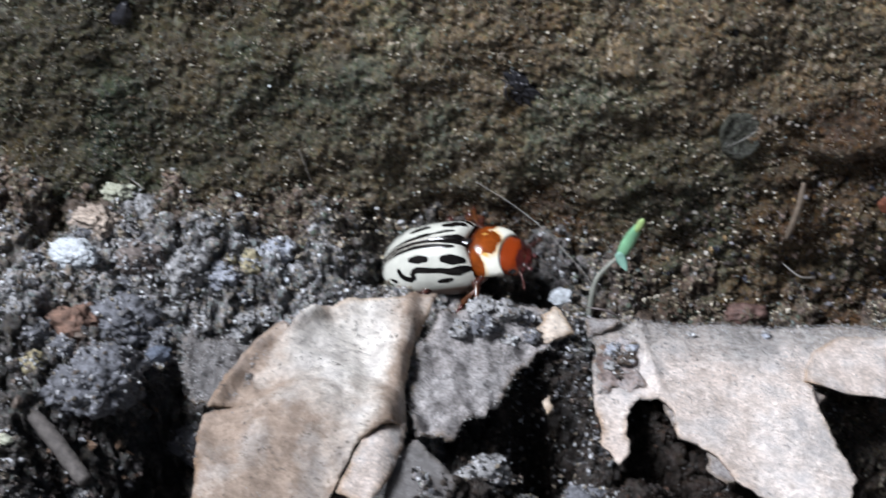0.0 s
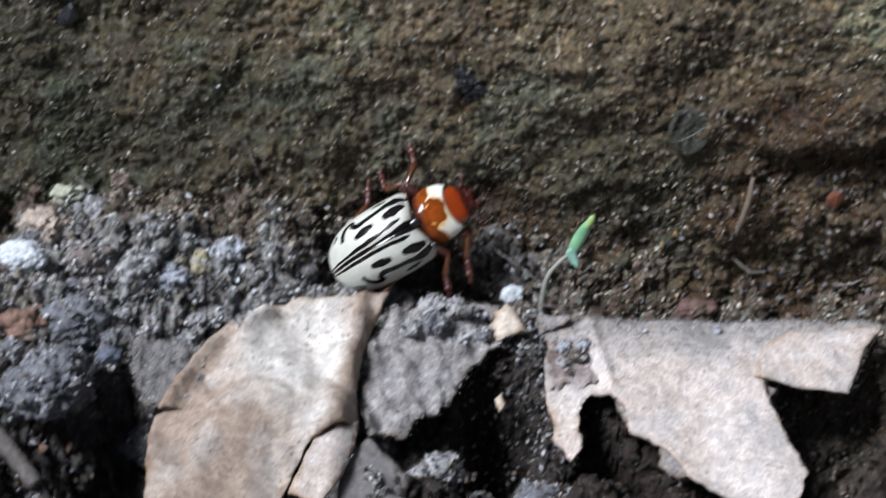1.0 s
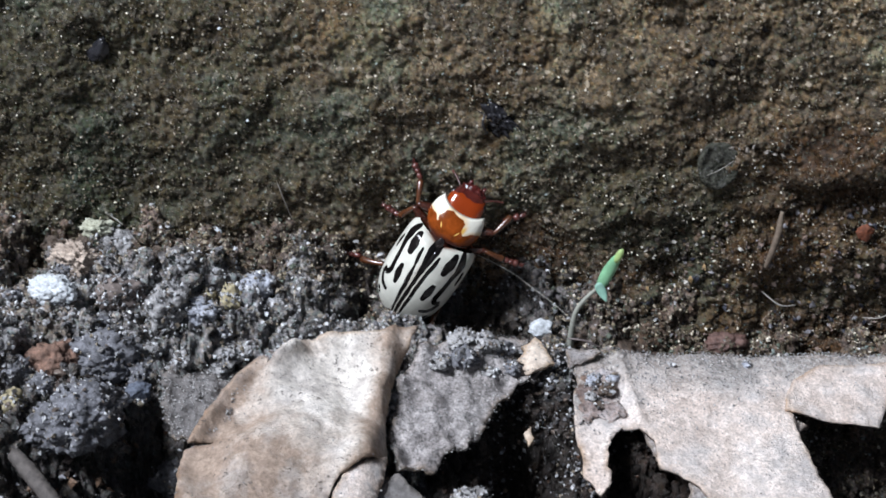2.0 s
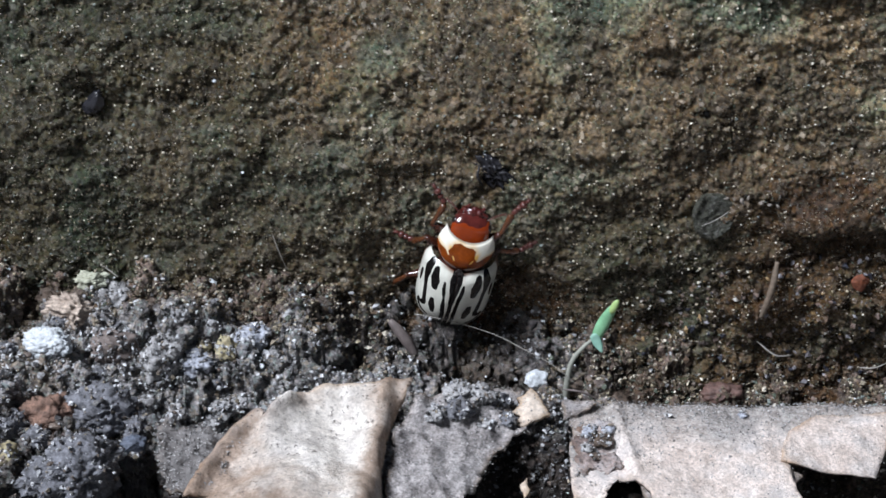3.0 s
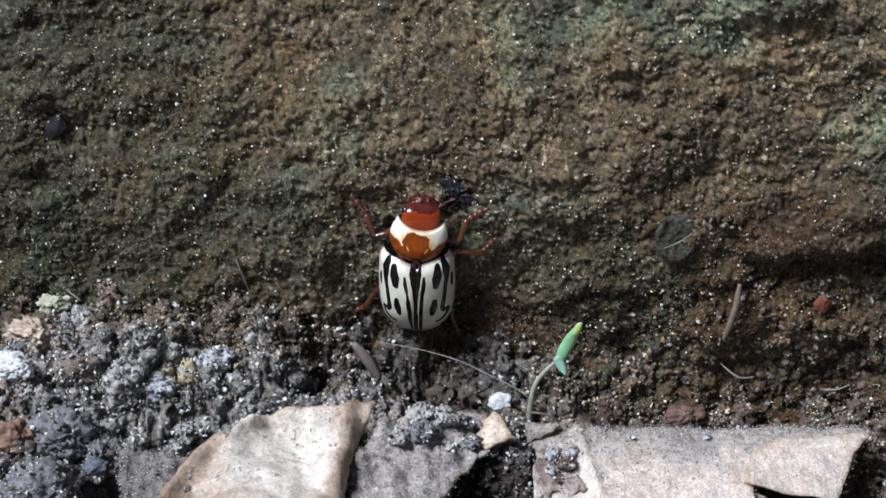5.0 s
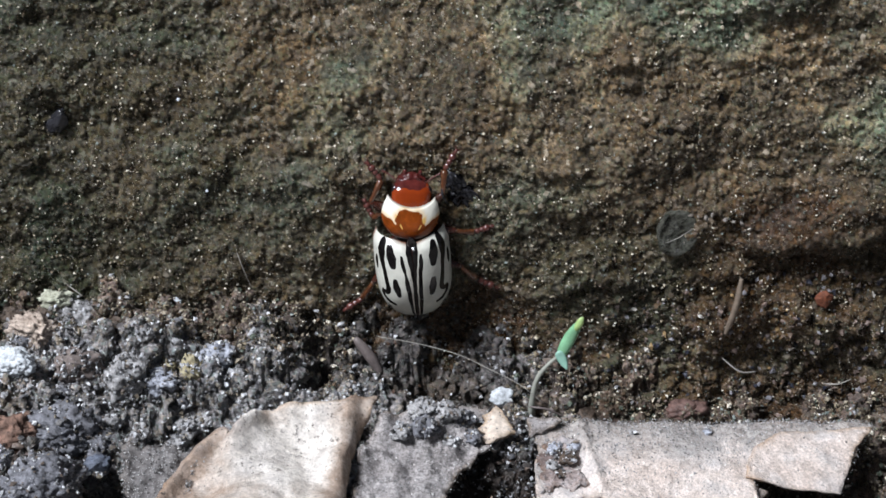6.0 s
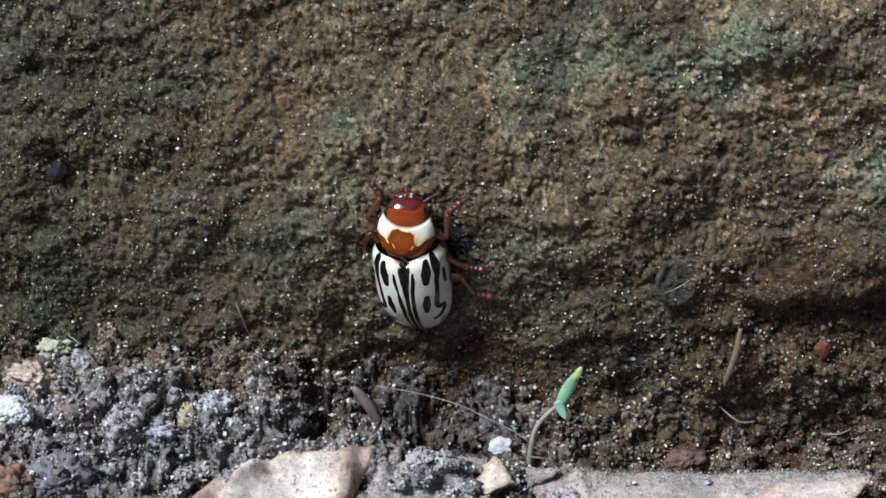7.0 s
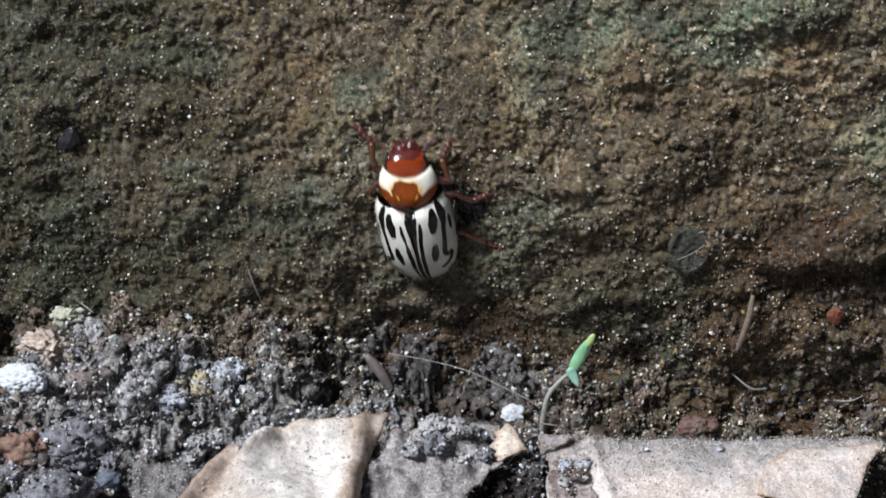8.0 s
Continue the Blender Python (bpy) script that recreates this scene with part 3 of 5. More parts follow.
# brown soil on the right, taken further left to paint shade there
humus_shade = smooth(-2.0, 2.2, gx + 1.5 * fbm(gx, gy, 3.0, 3, 211)) * (0.25 + 0.5 * smooth(5.0, 8.0, gx)) * smooth(70, 25, np.hypot(gx, gy))
layer = ground.data.attributes.new("clay", "FLOAT", "POINT")
layer.data.foreach_set("value", np.clip(np.maximum(humus_shade, near_bank(gx, gy)), 0, 1).astype(np.float32).ravel())
layer = ground.data.attributes.new("humus_shade", "FLOAT", "POINT")
layer.data.foreach_set("value", np.maximum(in_shaded_humus(gx, gy), 0.15 * near_bank(gx, gy) * smooth(3.0, 5.0, gx)).astype(np.float32).ravel())
tagged(ground, "dark crumbly grey-brown soil with lumps and hollows", "ground", kind="structure")

BANK_TOP = 300.0
wx, wv = np.meshgrid(spread(-20.0, 20.0, 0.063, -FAR, FAR), spread(-5.0, 18.5, 0.063, -60.0, FAR), indexing="ij")
wz = np.minimum(wv, BANK_TOP)
wy = np.maximum(wv - BANK_TOP, 0) - wall_bulge(wx, wz)
WALL_V = crumbled(np.stack([wx, wy, wz], -1), *wx.shape, [(0.5, 0.06), (0.3, 0.085), (0.17, 0.09)], 700)
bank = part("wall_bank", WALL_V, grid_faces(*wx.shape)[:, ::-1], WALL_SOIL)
# clay: brown soil, plus painted shade in the foot hollow and lower left
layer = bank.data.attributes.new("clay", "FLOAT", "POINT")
layer.data.foreach_set("value", np.clip(undercut(wx, wz) * (0.15 + 0.5 * smooth(-0.5, 1.6, wz)) + np.exp(-((wx - 15.0) / 4.0) ** 2 - ((wz - 5.9) / 1.5) ** 2) + damp_and_shade(wx, wz) + 0.7 * np.exp(-((wx - 10.3) / 2.8) ** 2 - ((wz - 2.4) / 1.7) ** 2) + 0.7 * smooth(-0.9, -2.2, wz) * smooth(9, 12, wx) * smooth(40, 22, wx) + 0.4 * smooth(8.5, 2.5, wz + 1.2 * fbm(wx, wz, 2.5, 3, 175)) * smooth(-5, -10, wx) * smooth(-40, -20, wx) + 0.3 * smooth(0.1, 0.9, fbm(wx, wz, 5.0, 3, 171)), 0, 1).astype(np.float32).ravel())
# film darkens and greens the left and mid right; dry lightens the upper right
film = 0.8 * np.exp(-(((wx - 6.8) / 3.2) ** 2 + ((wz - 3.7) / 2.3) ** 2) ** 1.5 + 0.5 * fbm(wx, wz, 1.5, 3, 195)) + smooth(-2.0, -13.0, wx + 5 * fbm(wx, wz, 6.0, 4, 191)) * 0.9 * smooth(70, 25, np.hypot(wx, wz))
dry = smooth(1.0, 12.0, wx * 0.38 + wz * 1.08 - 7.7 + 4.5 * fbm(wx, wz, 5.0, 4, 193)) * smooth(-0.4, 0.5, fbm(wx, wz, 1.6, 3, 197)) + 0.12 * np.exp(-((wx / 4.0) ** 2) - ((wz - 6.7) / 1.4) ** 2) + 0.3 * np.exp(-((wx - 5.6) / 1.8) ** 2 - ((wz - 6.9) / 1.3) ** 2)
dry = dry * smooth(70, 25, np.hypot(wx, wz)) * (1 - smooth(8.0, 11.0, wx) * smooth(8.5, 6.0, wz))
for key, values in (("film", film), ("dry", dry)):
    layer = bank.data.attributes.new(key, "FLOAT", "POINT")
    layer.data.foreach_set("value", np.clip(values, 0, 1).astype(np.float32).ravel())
tagged(bank, "steep gritty brown soil bank with greenish algae patches", "soil bank", kind="structure")

# loose grains: many small uneven pieces in one mesh
ROUGH_PARTS = [ball((1, 1, 1), 2, 0.5, 400 + k) for k in range(8)]
ROUGH = (np.array([v for v, _ in ROUGH_PARTS]), ROUGH_PARTS[0][1])


SHARD_PARTS = [ball((1, 0.85, 0.5), 1, 0.75, 440 + k) for k in range(10)]
SHARD = (np.array([v for v, _ in SHARD_PARTS]), SHARD_PARTS[0][1])
OCTA_V = np.array([(1, 0, 0), (-1, 0, 0), (0, 1, 0), (0, -1, 0), (0, 0, 1), (0, 0, -1)]) * 1.15
OCTA_F = np.array([(0, 2, 4), (2, 1, 4), (1, 3, 4), (3, 0, 4), (2, 0, 5), (1, 2, 5), (3, 1, 5), (0, 3, 5)])


def grains(name, places, sizes, material, label, category, seed, rough=False):
    rng = np.random.RandomState(seed)
    n = len(places)
    q = rng.normal(size=(n, 4))
    q /= np.linalg.norm(q, axis=1, keepdims=True)
    w, x, y, z = q.T
    rot = np.stack([1 - 2 * (y * y + z * z), 2 * (x * y - w * z), 2 * (x * z + w * y), 2 * (x * y + w * z), 1 - 2 * (x * x + z * z), 2 * (y * z - w * x), 2 * (x * z - w * y), 2 * (y * z + w * x), 1 - 2 * (x * x + y * y)], -1).reshape(n, 3, 3)
    base_v, base_f = SHARD if rough == "shard" else ROUGH if rough else (OCTA_V[None], OCTA_F)
    shape = base_v[rng.randint(len(base_v), size=n)] * rng.uniform(0.6, 1.15, (n, 1, 3)) * sizes[:, None, None]
    if not rough:
        shape = shape * rng.uniform(0.65, 1.3, (n, 6, 1))
    k = base_v.shape[1]
    verts = np.einsum("nij,nkj->nki", rot, shape) + places[:, None, :]
    faces = (np.asarray(base_f)[None] + k * np.arange(n)[:, None, None]).reshape(-1, 3)
    ob = part(name, verts.reshape(-1, 3), faces, material, shade=rough is True)
    return tagged(ob, label, category, kind="stuff")


rng = np.random.RandomState(5)
n = 8000
px, py = rng.uniform(-19.5, 19.5, n), -14.0 * rng.uniform(0, 1, n) ** 1.3
clear = (in_shaded_humus(px, py) < 0.5) & (near_bank(px, py) < 0.5) & (np.hypot((px + 1.8) / 4.2, (py + 1.2) / 1.7) > 1)
for hx, hy, ra, rb in LEAF_BEDS:
    clear &= np.hypot((px - hx) / ra, (py - hy) / rb) > 0.92
px, py = px[clear], py[clear]
n = len(px)
size = 0.07 + 0.2 * rng.uniform(0, 1, n) ** 4
grains("soil_clumps", np.stack([px, py, ground_height(px, py) + size * 0.1], -1), size, CRUMBS, "loose grey and brown soil clumps on the ground", "soil", 16, "shard")
near = np.where((np.abs(WALL_V[:, 0]) < 19.5) & (WALL_V[:, 2] > -4) & (WALL_V[:, 2] < 19))[0]
n = 89500
spots = WALL_V[near[rng.randint(len(near), size=n)]] + rng.normal(size=(n, 3)) * 0.03
size = 0.016 + 0.05 * rng.uniform(0, 1, n) ** 3
grains("sand_grains", spots + np.array([0, -0.2, 0.05]) * size[:, None], size, SAND, "pale sand grains stuck in the soil bank, the palest painted as glints", "sand", 8)
near = np.where((WALL_V[:, 0] > 7.0) & (WALL_V[:, 0] < 19.5) & (WALL_V[:, 2] > -3.6) & (WALL_V[:, 2] < 3.4 - 1.6 * smooth(13, 6, WALL_V[:, 0])))[0]
grit_size = 0.04 + 0.13 * rng.uniform(0, 1, 1500) ** 3
grains("mixed_grit", WALL_V[near[rng.randint(len(near), size=1500)]], grit_size, MIXED_GRIT, "black, ochre and pale grains in the fallen soil under the ledge", "grit", 48)


# ---------------------------------------------------------------- stones and clods
def on_ground(x, y, sink=0.0):
    return float(ground_height(np.array([x]), np.array([y]))[0]) - sink


clod_skins, skin_rng = [], np.random.RandomState(91)


def skin(ob, count):
    """Places on the upper side of a clod, for grains to stick to."""
    pts = np.array([tuple(ob.matrix_basis @ v.co) for v in ob.data.vertices]) / MM
    pts = pts[pts[:, 2] > np.percentile(pts[:, 2], 35)]
    clod_skins.append(pts[skin_rng.randint(len(pts), size=count)])


def lump(name, x, y, size, material, label, category, seed, rough=0.28, turn=0.0, sink=0.3, group="", detail=4, lift=0.0, z=None):
    ob = part(name, *(ball(size, detail, rough, seed) if category == "clod" or name in ("red_stone", "pale_chip", "brown_stone", "white_stone", "tan_stone") else chip(size, seed)), material, shade=True)
    ob.matrix_basis = pose(x * MM, y * MM, (on_ground(x, y) + size[2] * (1 - sink * 2) + lift if z is None else z) * MM, 0, 0, turn)
    if category == "clod" and (y < -1.9 or z is not None):
        skin(ob, int((200 if name == "dark_clod" else 560) * size[0] * size[1]))
    return tagged(ob, label, category, group)


lump("white_stone", -16.0, -4.22, (0.98, 0.7, 0.62), WHITE_STONE, "rough bluish-white stone chip lying on dark soil", "stone", 3, 0.26, -12, detail=5, z=2.0)
lump("red_stone", -15.5, -7.05, (1.05, 0.95, 1.0), RED_STONE, "rounded reddish-brown stone bedded in soil", "stone", 5, 0.35, 20, detail=5, z=0.42)
lump("tan_stone", -15.4, -2.29, (1.0, 0.6, 0.66), TAN_STONE, "pale tan stone chip against the bank", "stone", 8, 0.5, -20, detail=5, z=2.4)
lump("pale_chip", -14.72, -1.08, (0.62, 0.42, 0.36), PALE_GREEN, "small yellowish-white chip on a clod", "stone", 12, 0.5, 15, detail=5, z=3.0)
lump("grey_clod", -13.55, -1.3, (0.6, 0.5, 0.62), GREY_CLOD, "crumbly grey soil clod beside a pale chip", "clod", 15, 0.45, 0, z=2.4)
lump("grey_clod", -14.2, -1.4, (0.5, 0.4, 0.5), GREY_CLOD, "crumbly grey soil clod beside a pale chip", "clod", 16, 0.45, 0, z=2.35)
lump("brown_clod", -13.55, -3.57, (0.98, 0.75, 0.72), BROWN_CLOD, "brown crumbly soil clod beside a white stone", "clod", 17, 0.4, 20, z=1.5)
lump("blue_clod", -10.42, -3.78, (0.64, 0.5, 0.48), BLUE_CLOD, "pale bluish-grey soil clod", "clod", 18, 0.45, 0, z=0.85)
lump("pale_pebble", -10.1, -0.5, (0.36, 0.25, 0.2), WHITE_STONE, "small pale flat pebble by the bank", "pebble", 20, 0.3, -20, lift=0.25)
lump("white_bit", 2.95, -1.95, (0.66, 0.45, 0.5), WHITE_STONE, "small crumbly white mineral bit", "stone", 19, 0.6, 30, lift=0.95, detail=5)
lump("yellow_clod", -9.27, -3.08, (0.46, 0.45, 0.62), YELLOW_CLOD, "crumbly yellowish soil clod", "clod", 23, 0.45, 0, z=0.9)
lump("yellow_clod", -10.17, -2.98, (0.32, 0.3, 0.34), YELLOW_CLOD, "crumbly yellowish soil clod", "clod", 24, 0.45, 0, z=1.1)
lump("grey_clod", -8.34, -2.14, (0.7, 0.55, 0.55), BLUE_CLOD, "flattish pale bluish-grey soil clod", "clod", 27, 0.4, 25, z=1.05)
lump("grey_clod", -11.67, -3.88, (1.02, 0.8, 0.95), GREY_CLOD, "crumbly pale grey soil clod", "clod", 29, 0.38, 70, z=1.15)
lump("dark_clod", -13.7, -6.65, (1.35, 1.1, 1.05), DARK_CLOD, "large dark grey soil clod beside a reddish stone", "clod", 31, 0.36, 10, detail=5, z=0.45)
lump("dark_clod", -14.1, -10.0, (1.9, 1.4, 1.2), DARK_CLOD, "large dark crumbly soil clod", "clod", 33, 0.38, 40, detail=5)
lump("dark_clod", -11.2, -8.4, (0.9, 0.8, 0.8), DARK_CLOD, "dark soil clod beside a leaf scrap", "clod", 37, 0.35, 0)
lump("yellow_clod", -16.75, -9.4, (0.62, 0.5, 0.5), YELLOW_CLOD, "crumbly yellowish soil clod below a reddish stone", "clod", 49, 0.5, 20, z=0.2)
lump("slate_chip", -12.3, -8.2, (0.62, 0.5, 0.5), SLATE, "dark bluish slate chip beside a leaf scrap", "stone", 51, 0.3, 40, z=-0.1)
lump("white_bit", -17.1, -12.5, (0.35, 0.25, 0.25), PALE_GREEN, "small pale greenish mineral bit on soil", "stone", 53, 0.5, 0, z=-0.8)
lump("brown_stone", 10.46, -1.45, (0.85, 0.45, 0.4), MAROON_STONE, "flat reddish-brown stone half buried by a leaf rim", "stone", 55, 0.35, 8, z=-1.95)
lump("grey_clod", -0.1, -10.0, (1.1, 0.75, 0.7), GREY_CLOD, "pale grey clod in a dark hollow between leaves", "clod", 39, 0.4, 35, lift=0.6)
lump("grey_clod", 1.7, -8.4, (0.55, 0.4, 0.35), GREY_CLOD, "small mauve-grey soil crumb in a hollow", "clod", 43, 0.2, -30, lift=0.4)
lump("dark_clod", 3.9, -9.0, (0.9, 0.7, 0.6), DARK_CLOD, "dark crumbly soil clod under a leaf edge", "clod", 45, 0.4, 0, lift=0.2)
lump("brown_stone", 15.1, -7.2, (1.0, 0.7, 0.6), RED_STONE, "reddish-brown stone in a dark hollow", "stone", 47, 0.3, 15, lift=0.2)
rng = np.random.RandomState(77)
for k in range(46):
    x, y = rng.uniform(-17.5, 17), -0.6 - 11.5 * rng.uniform(0, 1) ** 1.4
    if x > -7 and (y < -2.6 or x < 3):
        x = rng.uniform(-17.5, -8.5)
    r = rng.uniform(0.3, 0.62)
    grey = rng.uniform() < 0.35
    lump("soil_clod", x, y, (r * rng.uniform(0.85, 1.3), r, r * rng.uniform(0.7, 1)), DAMP_CLOD if x > 4 or y > -1.9 else GREY_CLOD if grey else DARK_CLOD, "small damp brown soil clod" if x > 4 or y > -1.9 else "small pale grey soil clod" if grey else "small dark brown soil clod", "clod", 60 + k, 0.4, rng.uniform(0, 180), group="soil clods on the ground", detail=4)

# ---------------------------------------------------------------- dry leaves
from mathutils.geometry import delaunay_2d_cdt

EX = Vector((1, 0, SIDE)).normalized()
UP = Vector((-SIDE, -SLOPE, 1)).normalized()
EY = UP.cross(EX)
LIE = Matrix((EX, EY, UP)).transposed().to_4x4()
grit_places, grit_rng = [], np.random.RandomState(21)


def leaf(name, outline, rise, material, label, seed, thick=0.16, step=0.24, ragged=0.07, grit=0, category="leaf", dusty=False, parent=None, bleach=None):
    """A dry leaf piece in the ground's slope; rise(a, b) is its height over the slope (mm)."""
    pts = []
    n = len(outline)
    for k in range(n):
        a, b = Vector(outline[k]), Vector(outline[(k + 1) % n])
        cuts = max(1, int((b - a).length / (step * 0.7)))
        side = Vector((-(b - a).y, (b - a).x)).normalized()
        for c in range(cuts):
            p = a.lerp(b, c / cuts)
            w = noise.noise(Vector((p.x * 1.6, p.y * 1.6, seed))) + 0.7 * noise.noise(Vector((p.x * 5, p.y * 5, seed + 4)))
            pts.append(p + side * (ragged * w * (1 if c else 0.4)))
    edge = len(pts)
    mid = sum(pts, Vector((0, 0))) / edge
    lo, hi = np.min(pts, axis=0), np.max(pts, axis=0)
    rnd = random.Random(seed)

    def inside(p):
        odd = False
        for k in range(edge):
            a, b = pts[k], pts[k - 1]
            if (a.y > p.y) != (b.y > p.y) and p.x < (b.x - a.x) * (p.y - a.y) / (b.y - a.y) + a.x:
                odd = not odd
        return odd

    inner = []
    for a in np.arange(lo[0], hi[0], step):
        for b in np.arange(lo[1], hi[1], step):
            p = Vector((a + rnd.uniform(-0.3, 0.3) * step, b + rnd.uniform(-0.3, 0.3) * step))
            if inside(p):
                inner.append(p)
    co, _, tris, *_ = delaunay_2d_cdt(pts + inner, [], [list(range(edge))], 1, 1e-5)
    top = []
    for p in co:
        h = rise(p.x, p.y) + 0.07 * noise.noise(Vector((p.x * 0.9, p.y * 0.9, seed))) + 0.035 * noise.noise(Vector((p.x * 2.6, p.y * 2.6, seed)))
        top.append((p.x - mid.x, p.y - mid.y, h))
    m = len(top)
    loop = np.array([tuple(p) for p in pts])
    gap = np.array([np.min(np.hypot(loop[:, 0] - p.x, loop[:, 1] - p.y)) for p in co])
    verts = top + [(x, y, z - thick) for x, y, z in top]
    faces, count = [], {}
    for f in tris:
        f = list(f)
        a, b, c = (co[i] for i in f)
        if (b - a).cross(c - a) < 0:
            f.reverse()
        faces.append(tuple(f))
        faces.append(tuple(i + m for i in reversed(f)))
        for k in range(3):
            count[(f[k], f[(k + 1) % 3])] = True
    for a, b in count:
        if (b, a) not in count:
            faces.append((b, a, a + m, b + m))
    ob = part(name, verts, faces, material, parent)
    layer = ob.data.attributes.new("rim", "FLOAT", "POINT")
    layer.data.foreach_set("value", np.tile(smooth(0.22, 0.0, gap) * (0.35 + 0.65 * smooth(-0.3, 0.5, fbm(np.array([p.x for p in co]), np.array([p.y for p in co]), 1.2, 3, seed))), 2).astype(np.float32))
    if bleach:
        layer = ob.data.attributes.new("bleach", "FLOAT", "POINT")
        layer.data.foreach_set("value", np.tile([bleach(p.x, p.y) for p in co], 2).astype(np.float32))
    if dusty:
        px, py = np.array([p.x for p in co]), np.array([p.y for p in co])
        top_edge = 0.165 * (px - 4) - 3.3
        band = smooth(2.5, 0.0, top_edge - py + 0.9 * fbm(px, py, 1.5, 4, 61)) * 0.8
        band = np.maximum(band, 0.75 * smooth(1.25, 0.5, np.hypot((px - 5.2) / 1.0, (py + 4.9) / 1.3) + 0.4 * fbm(px, py, 0.8, 3, 63)))
        layer = ob.data.attributes.new("dust", "FLOAT", "POINT")
        layer.data.foreach_set("value", np.tile(np.clip(band, 0, 1), 2).astype(np.float32))
    ob.matrix_basis = Matrix.Translation((LIE @ Vector((mid.x, mid.y, 0))) * MM) @ LIE
    if parent:
        ob.matrix_basis = parent.matrix_basis.inverted() @ ob.matrix_basis
        category = ""
    for _ in range(grit):
        v = top[grit_rng.randint(m)]
        for _ in range(6):
            w = top[grit_rng.randint(m)]
            if dusty and w[1] - 0.17 * w[0] > v[1] - 0.17 * v[0] and grit_rng.uniform() < 0.6:
                v = w
        grit_places.append(LIE @ Vector((v[0] + mid.x + grit_rng.uniform(-0.12, 0.12), v[1] + mid.y + grit_rng.uniform(-0.12, 0.12), v[2] + 0.015)))
    return tagged(ob, label, category)


def bump_at(a, b, ca, cb, ra, rb, h):
    return h * math.exp(-((a - ca) / ra) ** 2 - ((b - cb) / rb) ** 2)


LEAF_A = [(-1.96, -3.72), (-3.42, -4.35), (-5.16, -4.59), (-6.2, -5.05), (-7.0, -5.5), (-7.2, -5.95), (-7.42, -6.6), (-7.62, -6.1), (-7.85, -5.95), (-8.3, -6.5), (-9.04, -7.92), (-9.62, -9.6), (-9.9, -10.45), (-8.7, -10.15), (-9.97, -10.72), (-10.06, -11.77), (-9.73, -14.53), (-8.61, -16.14), (-6.23, -16.31), (-5.4, -15.3), (-5.1, -13.9), (-4.75, -12.6), (-4.25, -11.35), (-3.35, -10.55), (-2.48, -9.81), (-2.77, -8.52), (-2.74, -6.92), (-2.44, -5.36)]


def near_line(a, b, line):
    """Distance to a line of places."""
    best = 99.0
    for (a0, b0), (a1, b1) in zip(line, line[1:]):
        da, db = a1 - a0, b1 - b0
        k = min(1, max(0, ((a - a0) * da + (b - b0) * db) / (da * da + db * db)))
        best = min(best, math.hypot(a - a0 - k * da, b - b0 - k * db))
    return best


CURLED_RIM = [(-9.75, -10.4), (-9.1, -8.5), (-8.57, -7.23), (-7.76, -6.28)]
CURLED_FOLD = [(-7.47, -6.88), (-7.14, -6.15), (-6.49, -5.48)]


def bleach_a(a, b):
    """The bleached middle of the leaf; its rims stay tan."""
    k = 0.27 * math.exp(-(((a + 5.1) / 2.3) ** 2 + ((b + 6.4) / 2.0) ** 2) ** 1.2) - 0.03
    return k - 0.16 * math.exp(-((near_line(a, b, CURLED_RIM) / 0.9) ** 2)) - 0.14 * math.exp(-(((a + 3.2) / 0.5) ** 2)) + 0.13 * math.exp(-(((a + 4.4) / 1.5) ** 2) - ((b + 9.3) / 2.2) ** 2) - 0.09 * smooth(-9.0, -12.0, b)


def rise_a(a, b):
    left = max(-10.0, -6.3 + (b + 4.6) * 0.72)
    u = (a - left) / (-2.4 - left)
    h = 1.45 - 1.3 * max(0.0, (u - 0.86) / 0.14) ** 2 * smooth(-4.3, -6.5, b) + 0.4 * math.exp(-(((u - 0.84) / 0.1) ** 2)) - 0.3 * max(0.0, 1 - 3 * u) ** 2
    h -= 0.55 * smooth(0.2, -1.6, a + 7.1 - 0.1 * (b + 6)) * smooth(-13, -10, b)
    h += bump_at(a, b, -4.9, -6.2, 1.5, 1.4, -0.85) + 0.25 * math.exp(-(((a + 6.9 - 0.35 * (b + 6)) / 0.35) ** 2)) * smooth(-9.5, -7, b)
    h += bump_at(a, b, -6.0, -10.2, 2.4, 1.4, 0.4) + bump_at(a, b, -7.9, -8.6, 0.8, 1.2, -0.5) + bump_at(a, b, -4.0, -8.6, 1.0, 1.0, -0.3) + bump_at(a, b, -5.5, -12.5, 2, 0.9, -0.4)
    h += 0.38 * math.exp(-((near_line(a, b, CURLED_RIM) / 0.28) ** 2)) + 0.42 * math.exp(-((near_line(a, b, CURLED_FOLD) / 0.2) ** 2)) + bump_at(a, b, -7.75, -7.0, 0.35, 0.5, -0.4)
    h += 0.3 * noise.noise(Vector((a * 0.8, b * 0.8, 1.5))) + 0.14 * noise.noise(Vector((a * 1.9, b * 1.9, 2.5)))
    return h - 0.05 * max(0, -11 - b) ** 2


pale_leaf = leaf("dry_leaf", LEAF_A, rise_a, LEAF_PALE, "large curled pale tan dry leaf lying on soil", 2, grit=160, step=0.19, bleach=bleach_a)
leaf("torn_strip", [(-2.6, -9.95), (-4.1, -11.1), (-4.8, -13.6), (-3.6, -13.9), (-2.95, -12.4), (-2.6, -11.0)], lambda a, b: 1.72 - 0.55 * smooth(-3.5, -2.5, a) - 0.1 * max(0, -12 - b), LEAF_PINK, "torn narrow strip of pale leaf", 4, grit=15, parent=pale_leaf)
